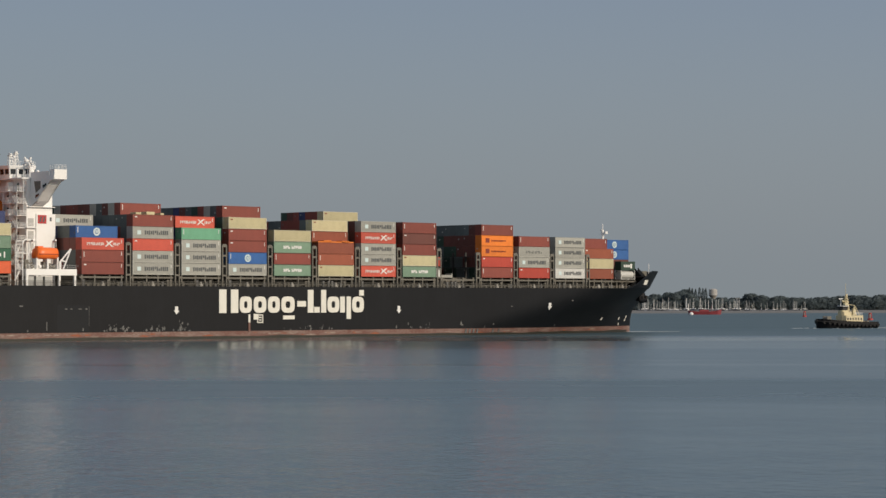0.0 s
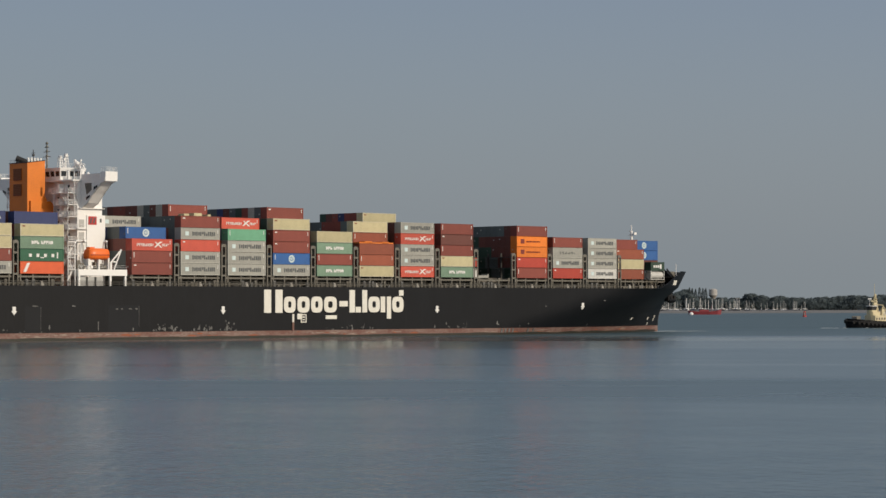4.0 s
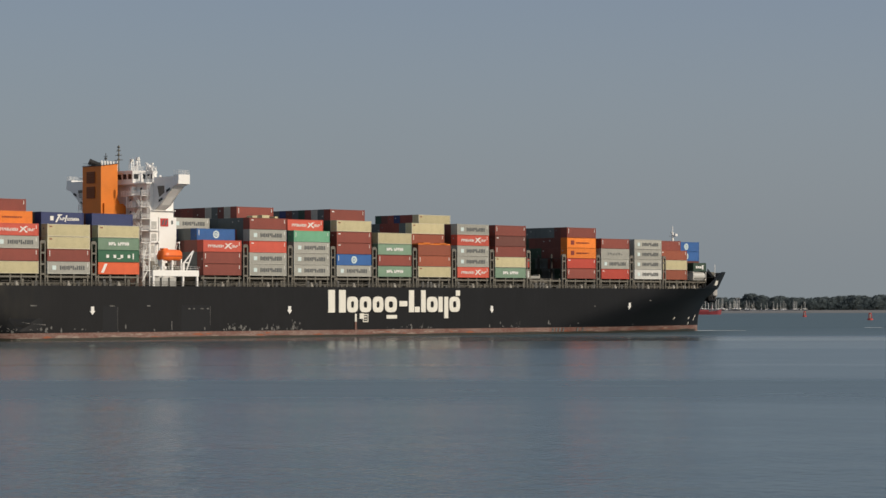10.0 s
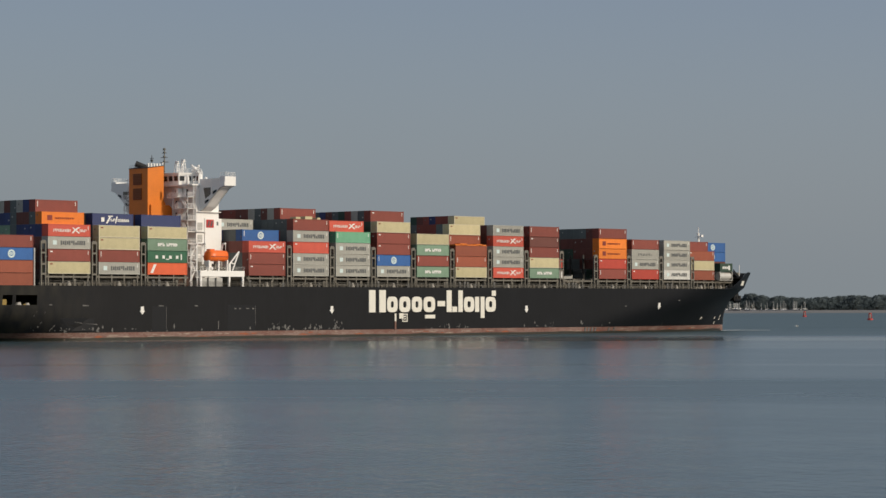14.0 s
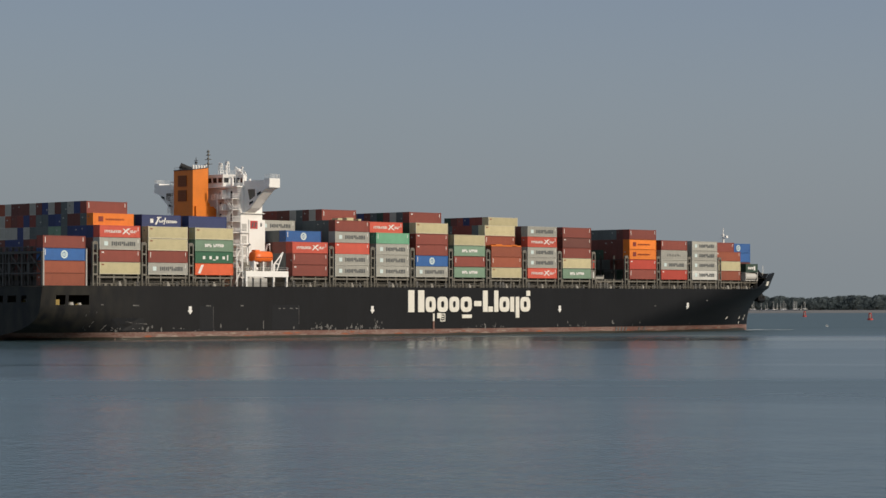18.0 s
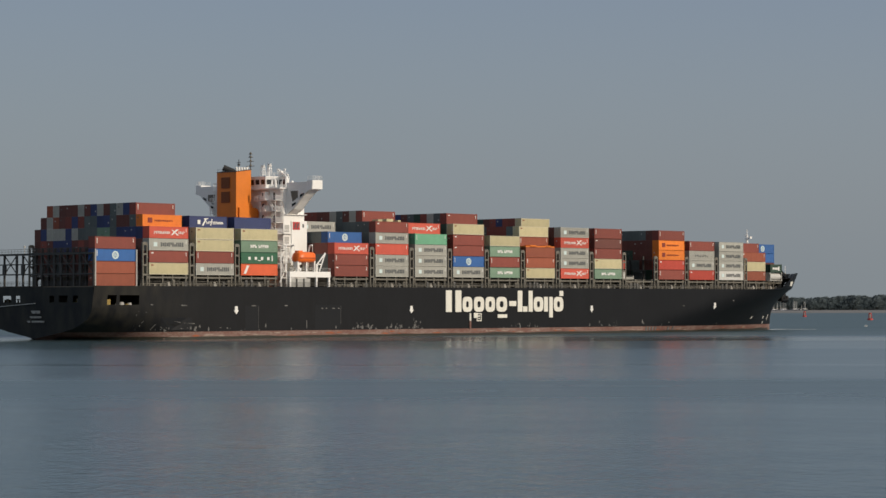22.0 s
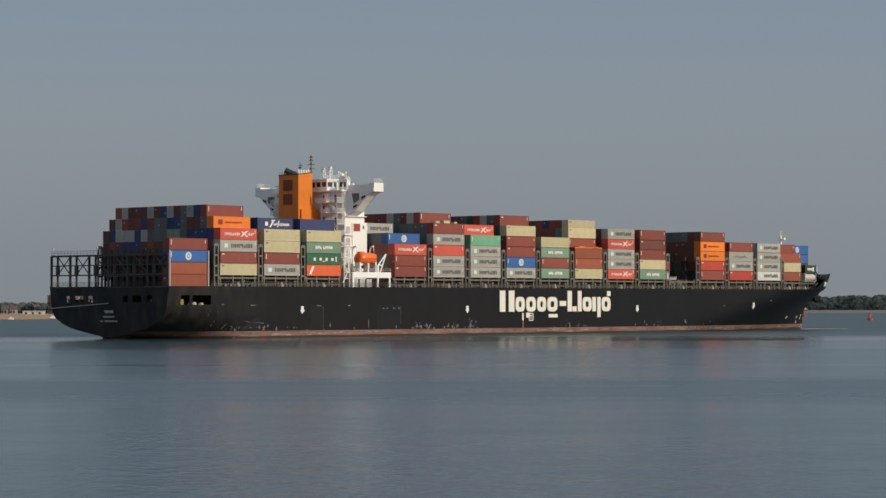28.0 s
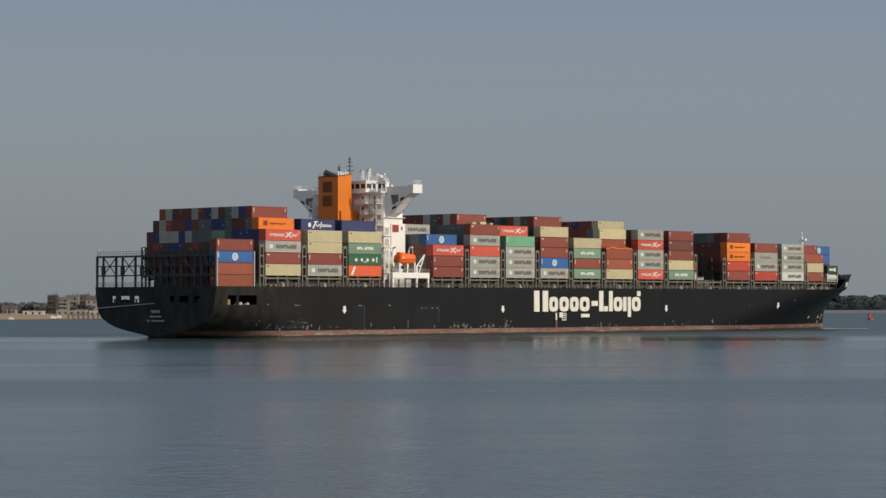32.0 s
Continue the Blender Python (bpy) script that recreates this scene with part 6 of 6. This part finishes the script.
def build_trees():
    rng = random.Random(8)
    kinds = [tree_meshes(i, 13.0, 5.2) for i in range(4)]
    slim = [tree_meshes(20 + i, 19.0, 1.6, True) for i in range(2)]

    def plant(x, y, size, meshes, name, label):
        t = tagged(new(name), label, "tree", "trees of the far shore")
        part("trunk", meshes[0], None, t)
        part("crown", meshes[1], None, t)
        t.matrix_basis = pose(x, y, ground_height(x, y), 0, 0, rng.uniform(0, 360)) @ Matrix.Scale(size, 4)
    d = 2600.0

    def at(bearing):
        return (bearing - 784) / 4451.0 * d
    for i in range(120):
        bearing = 1120 + 480 * i / 120 + rng.uniform(-2, 2)
        x = at(bearing)
        tall = interp(bearing, [(1120, 1.0), (1150, 1.12), (1192, 1.3), (1202, 1.5), (1217, 1.45), (1223, 0.9), (1256, 0.9), (1280, 0.9), (1312, 0.88), (1328, 1.2), (1348, 1.2), (1365, 0.98), (1385, 1.05), (1400, 0.9), (1440, 0.85), (1480, 1.0), (1520, 1.08), (1600, 1.1)])
        plant(x, d + rng.uniform(-15, 40), 1.15 * tall * rng.uniform(0.8, 1.05), kinds[i % 4], "broadleaf_tree", "dark green broadleaf tree in a hazy far wood")
    for bearing in (1222, 1227, 1233, 1240, 1246, 1251):
        plant(at(bearing), d + 12, rng.uniform(1.22, 1.34), slim[int(bearing) % 2], "poplar_tree", "slender dark poplar in a row behind the yachts")
    # understorey and woods beyond
    m = Mesh()
    for i in range(9000):
        x, y = rng.uniform(170, 500), d + rng.uniform(-40, 50)
        clump(m, rng, (x, y, ground_height(x, y) + rng.uniform(0.2, 10.0 + 3.0 * noise.noise(Vector((x * 0.03, 0, 0))))), rng.uniform(0.35, 0.7) if i % 3 or y < d else rng.uniform(1.4, 2.2))
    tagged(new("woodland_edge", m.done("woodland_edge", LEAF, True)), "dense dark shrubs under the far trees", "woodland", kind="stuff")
    m = Mesh()
    for i in range(6000):
        x = rng.uniform(-170, 560) if i < 4400 else rng.uniform(480, 900)
        y = max(2650.0, shore_line(x) + 110) + rng.uniform(0, 60)
        top = 12.0 + 4.0 * noise.noise(Vector((x * 0.02, 3, 0))) + 2.0 * noise.noise(Vector((x * 0.09, 7, 0)))
        clump(m, rng, (x, y, ground_height(x, y) + rng.uniform(0, top)), rng.uniform(0.5, 1.1) if i % 3 else rng.uniform(1.4, 2.5))
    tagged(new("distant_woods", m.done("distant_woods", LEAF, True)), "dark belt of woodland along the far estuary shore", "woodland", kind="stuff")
    # water tower
    tower = tagged(new("water_tower"), "pale cylindrical water tower above the trees", "water tower")
    x, y = at(1265.5), d + 20
    m = Mesh()
    m.rod((0, 0, -1), (0, 0, 11.5), 2.2, 12).rod((0, 0, 11.5), (0, 0, 14.0), 2.2, 14, 4.0)
    part("shaft", m, material("tower_concrete", (0.3, 0.28, 0.25), 0.85), tower)
    m = Mesh()
    m.rod((0, 0, 14.0), (0, 0, 19.6), 4.0, 18).rod((0, 0, 19.6), (0, 0, 20.4), 3.9, 18, 1.0)
    part("tank", m, material("tower_tank_paint", (0.4, 0.39, 0.37), 0.7), tower)
    tower.matrix_basis = pose(x, y, ground_height(x, y)) @ Matrix.Scale(1.1, 4)


build_trees()


# ---------------------------------------------------------------- town on the near headland
WALLS = [material("town_wall_" + n, c, 0.85, 0, 0.4, None, 3.0) for n, c in (("brick", (0.12, 0.082, 0.07)), ("render", (0.3, 0.28, 0.26)), ("stone", (0.19, 0.178, 0.168)), ("dark_brick", (0.055, 0.05, 0.05)), ("pale", (0.5, 0.48, 0.45)))]
ROOF = material("town_roof_slate", (0.1, 0.08, 0.075), 0.8, 0, 0.4)
PANE = material("town_window_glass", (0.03, 0.035, 0.04), 0.15)


def build_house_block(x0, x1, y, depth, height, wall, storeys, pitched, label):
    z0 = min(ground_height(x, y) for x in (x0, x1)) - 0.3
    h = tagged(new("waterfront_building"), label, "building", "waterfront buildings")
    w = x1 - x0
    m = Mesh()
    m.box(-w / 2, w / 2, 0, depth, 0, height)
    part("wall", m, WALLS[wall], h)
    m = Mesh()
    if pitched:
        m.prism([(-0.3, height), (depth + 0.3, height), (depth / 2, height + depth * 0.32)], "x", -w / 2 - 0.3, w / 2 + 0.3)
    else:
        m.box(-w / 2 - 0.2, w / 2 + 0.2, -0.2, depth + 0.2, height, height + 0.45)
        if storeys > 3:
            m.box(-w * 0.2, w * 0.3, depth * 0.3, depth * 0.6, height + 0.45, height + 1.6)
    roof = part("roof", m, ROOF if pitched else WALLS[wall], h)
    if not pitched and storeys > 1:
        for k in range(1, storeys):          # balcony slabs from floor to floor
            m = Mesh()
            m.box(-w / 2 + 0.4, w / 2 - 0.4, -1.1, -0.003, height * k / storeys - 0.15, height * k / storeys + 0.1)
            m.box(-w / 2 + 0.4, w / 2 - 0.4, -1.1, -1.04, height * k / storeys + 0.1, height * k / storeys + 0.75)
            part("balcony", m, WALLS[{1: 4, 4: 4, 2: 1, 0: 0}.get(wall, 3)], h)
        for k, px in enumerate((-0.32, 0.05, 0.38)):
            m = Mesh()
            m.rod((w * px, depth * 0.5, height + 0.4), (w * px, depth * 0.5, height + 1.6 + 0.9 * ((k + storeys) % 3)), 0.12, 5)
            m.box(w * px - 0.8, w * px + 0.7, depth * 0.4, depth * 0.6, height + 0.4, height + 0.9 + 0.3 * k)
            part("roof_plant", m, WALLS[2], roof)
    if pitched:
        m = Mesh()
        m.box(w * 0.25, w * 0.25 + 0.7, depth / 2 - 0.4, depth / 2 + 0.4, height + depth * 0.2, height + depth * 0.32 + 0.8)
        part("chimney", m, WALLS[3], roof)
    n = max(2, int(w / 3.2))
    for s in range(storeys):
        for i in range(n):
            cx = -w / 2 + w * (i + 0.5) / n
            cz = height * (s + 0.55) / storeys
            m = Mesh()
            m.box(cx - 0.6, cx + 0.6, -0.06, 0.05, cz - 0.65, cz + 0.65)
            part("window", m, PANE, h)
    h.matrix_basis = pose((x0 + x1) / 2, y, z0)


def build_town():
    rng = random.Random(31)
    d = 1600.0

    def at(bearing, dist=d):
        return (bearing - 784) / 4451.0 * dist
    plan = [(84, 100, 1590, 11.6, 3, 3, False, "tall dark brick block by the beach"), (98, 120, 1600, 9.4, 2, 4, False, "pale rendered flats with rows of windows"),
            (116, 138, 1625, 11.6, 2, 3, False, "stone-coloured flats on the waterfront"), (138, 157, 1640, 11.8, 0, 3, False, "red-brown brick block on the waterfront"),
            (152, 172, 1610, 9.0, 1, 3, True, "pitched-roof house near the shore"), (134, 152, 1570, 3.4, 1, 1, False, "low pale beach pavilion"),
            (40, 76, 1560, 2.2, 4, 1, False, "long low white beach building"), (100, 132, 1565, 3.0, 1, 1, False, "low pale sea-front kiosk"),
            (158, 178, 1575, 2.8, 4, 1, False, "long low white quay shed"),
            (2, 12, 1580, 3.2, 2, 1, True, "small white cottage by the beach"), (17, 27, 1585, 3.0, 1, 1, True, "small pale house by the beach")]
    for from_bearing, to_bearing, y, h, wall, storeys, pitched, label in plan:
        build_house_block(at(from_bearing, y), at(to_bearing, y), y, 9.0, h, wall, storeys, pitched, label)
    for i in range(40):
        bearing = -30 + i * 5.3 + rng.uniform(-2, 2)
        y = 1615 + rng.uniform(0, 110)
        w = rng.uniform(3.5, 7.5)
        x = at(bearing, y)
        if i % 4 == 1:      # a flat-roofed block among the houses
            build_house_block(x - w / 2, x + w / 2, y, 7.0, rng.uniform(4.0, 6.0), rng.choice([0, 2, 3, 3]), 2, False, "flat-roofed rendered block among the town houses")
            continue
        build_house_block(x - w / 2, x + w / 2, y, 8.0, rng.uniform(2.8, 4.6) + (1.6 if bearing > 110 else 0), rng.choice([0, 0, 3, 2, 2, 3, 1]), 2, True, "pitched-roof town house with chimney behind the beach")
    kinds = [tree_meshes(50 + i, 9.0, 4.0) for i in range(2)]
    for i in range(80):
        bearing = -40 + i * 2.5 + rng.uniform(-3, 3)
        y = 1600 + rng.uniform(0, 200)
        x = at(bearing, y)
        t = tagged(new("garden_tree"), "dark rounded garden tree among the town houses", "tree", "trees in the town")
        part("trunk", kinds[i % 2][0], None, t)
        part("crown", kinds[i % 2][1], None, t)
        t.matrix_basis = pose(x, y, ground_height(x, y), 0, 0, rng.uniform(0, 360)) @ Matrix.Scale(rng.uniform(0.45, 0.8), 4)
    for bearing, y, w in ((20, 1440, 1.4), (94, 1480, 1.7), (104, 1492, 1.4)):
        b = tagged(new("beached_boat"), "small white boat drawn up on the sand", "boat", "boats on the beach")
        m = Mesh()
        m.add([(-w, -0.8, 0), (-w * 1.05, -1.0, 0.9), (-w * 1.05, 1.0, 0.9), (-w, 0.8, 0), (w * 0.7, -0.7, 0), (w * 0.7, -0.9, 0.9), (w * 0.7, 0.9, 0.9), (w * 0.7, 0.7, 0), (w * 1.1, 0, 1.1), (w, 0, 0.1)],
              [(0, 4, 5, 1), (1, 5, 6, 2), (2, 6, 7, 3), (0, 1, 2, 3), (0, 3, 7, 4), (4, 9, 8, 5), (6, 8, 9, 7), (5, 8, 6), (4, 7, 9)])
        part("hull", m, WHITE, b)
        m = Mesh()
        m.box(-w * 0.4, w * 0.2, -0.5, 0.5, 0.8, 1.5)
        part("cuddy", m, WHITE, b)
        x = at(bearing, y)
        b.matrix_basis = pose(x, y, max(-0.1, ground_height(x, y) - 0.05), 0, 0, rng.uniform(-12, 12))


build_town()


def build_jetty():
    """A low timber jetty on piles at the foot of the town."""
    j = tagged(new("timber_jetty"), "low dark timber jetty on piles beside the beach", "jetty")
    wood = material("wet_timber", (0.06, 0.05, 0.042), 0.8, 0, 0.5, None, 1.0, 0.2)
    for i in range(3):
        m = Mesh()
        m.box(9.0 * i, 9.0 * i + 8.95, -1.4, 1.4, 2.3, 2.6)
        part("deck", m, wood, j)
        m = Mesh()
        m.railing([(9.0 * i, -1.35, 2.6), (9.0 * i + 8.9, -1.35, 2.6)], 1.0, 2.2, 0.1, 2)
        part("rail", m, wood, j)
    for i in range(10):
        for y in (-1.1, 1.1):
            m = Mesh()
            m.rod((3.0 * i, y, -1.2), (3.0 * i, y, 2.3), 0.17, 6)
            part("pile", m, wood, j)
    j.matrix_basis = pose(-219.0, 1470.0, 0.0, 0, 0, -8)


build_jetty()


# ---------------------------------------------------------------- wakes
FOAM = material("thin_foam", (0.42, 0.46, 0.48), 0.5, 0, 0.6, (0.2, 0.24, 0.26), 1.5)


def build_wake():
    """Low broken ridges of disturbed water that travel with the hull."""
    rng = random.Random(77)
    m = Mesh()

    def streak(x, y, length, width, lean):
        n = 8
        left, right, crest = [], [], []
        for i in range(n + 1):
            u = i / n
            w = width * math.sin(math.pi * u) * rng.uniform(0.7, 1.2) + 0.02
            px, py = x + length * u, y + lean * u * length
            left.append((px, py - w, -0.02))
            right.append((px, py + w, -0.02))
            crest.append((px, py, 0.03 + 0.05 * math.sin(math.pi * u)))
        v = left + crest + right
        k = n + 1
        m.add(v, [(j * k + i, j * k + i + 1, (j + 1) * k + i + 1, (j + 1) * k + i) for j in range(2) for i in range(n)])
    for i in range(30):          # along the bow and the entrance
        x = rng.uniform(286, 299)
        streak(x, -half_breadth(x, 0) - rng.uniform(0.3, 2.5) - (299 - x) * 0.12, rng.uniform(2, 6), rng.uniform(0.1, 0.35), 0.35)
    for i in range(26):          # crest thrown off ahead of the stem
        u = rng.random() ** 1.3
        streak(294.5 + 9 * u, -1.2 - 9 * u + rng.gauss(0, 0.5), rng.uniform(1.0, 2.6), rng.uniform(0.06, 0.2), -1.0)
    wake = tagged(new("wake", m.done("wake", FOAM)), "thin broken foam lines along the ship's waterline", "wake", kind="stuff")
    MOVING.append((wake, pose(0, 0, 0)))


build_wake()


def build_tug_wash():
    rng = random.Random(5)
    m = Mesh()
    for i in range(26):
        x = rng.choice((rng.uniform(12, 21), rng.uniform(-15, -11), rng.uniform(-8, 8)))
        y, length, w = rng.gauss(0, 1.6) + (5.6 if abs(x) < 9 else 2.0), rng.uniform(0.8, 2.6), rng.uniform(0.1, 0.3)
        m.add([(x, y, -0.02), (x + length * 0.5, y - w, 0.0), (x + length, y, -0.02), (x + length * 0.5, y + w, 0.0), (x + length * 0.5, y, 0.12)], [(0, 1, 4), (1, 2, 4), (2, 3, 4), (3, 0, 4)])
    return tagged(new("tug_wash", m.done("tug_wash", FOAM)), "broken white wash round the tug", "wash", kind="stuff")


def build_gull():
    """A seabird with spread wings; it flies along +x."""
    g = tagged(new("seabird"), "white seabird skimming low over the water", "bird")
    white, grey = material("white_plumage", (0.85, 0.84, 0.8), 0.8), material("grey_plumage", (0.6, 0.6, 0.57), 0.8)
    m = Mesh()
    m.ball((0, 0, 0), 0.26, 0.1, 0.1, 8, 6).ball((0.26, 0, 0.05), 0.09, 0.07, 0.07, 8, 6)
    part("body", m, white, g, smooth=True)
    m = Mesh()
    m.add([(-0.2, -0.04, 0), (-0.2, 0.04, 0), (-0.46, 0.11, 0.01), (-0.46, -0.11, 0.01), (-0.2, 0, 0.04)], [(0, 3, 2, 1), (0, 4, 3), (1, 2, 4), (4, 2, 3)])
    part("tail", m, white, g)
    for s in (-1, 1):
        m = Mesh()
        m.add([(0.12, s * 0.06, 0.03), (-0.12, s * 0.06, 0.03), (0.16, s * 0.4, 0.2), (-0.06, s * 0.4, 0.2), (-0.1, s * 0.85, 0.14), (0.03, s * 0.42, 0.23), (0, s * 0.06, 0.07)],
              [(0, 2, 5, 6), (6, 5, 3, 1), (2, 4, 5), (5, 4, 3), (0, 1, 3, 2), (2, 3, 4)])
        part("wing", m, grey, g)
    return g


tug_wash, gull = build_tug_wash(), build_gull()
gull.scale = (1.7, 1.7, 1.7)


# ---------------------------------------------------------------- what moves
def motions():
    walk(ship, [(t, ship_pose(t)) for t in TIMES])
    for thing, local in MOVING:
        walk(thing, [(t, ship_pose(t) @ local) for t in TIMES])
    walk(tug_wash, [(t, pose(137.0 + 2.85 * t, 857.0 + 2.3 * t, 0, 0, 0, 203 + 0.1 * t)) for t in TIMES])
    walk(gull, [(t, pose(x, 850, 0.75, 0, 4, 0)) for t, x in ((0, 41), (8, 60), (12, 80), (14, 119.5), (17, 127.2), (20, 136.8), (24, 147.8), (32, 171))])
    walk(tug, [(t, pose(137.0 + 2.85 * t, 857.0 + 2.3 * t, 0, 0, 0, 203 + 0.1 * t)) for t in TIMES])


motions()
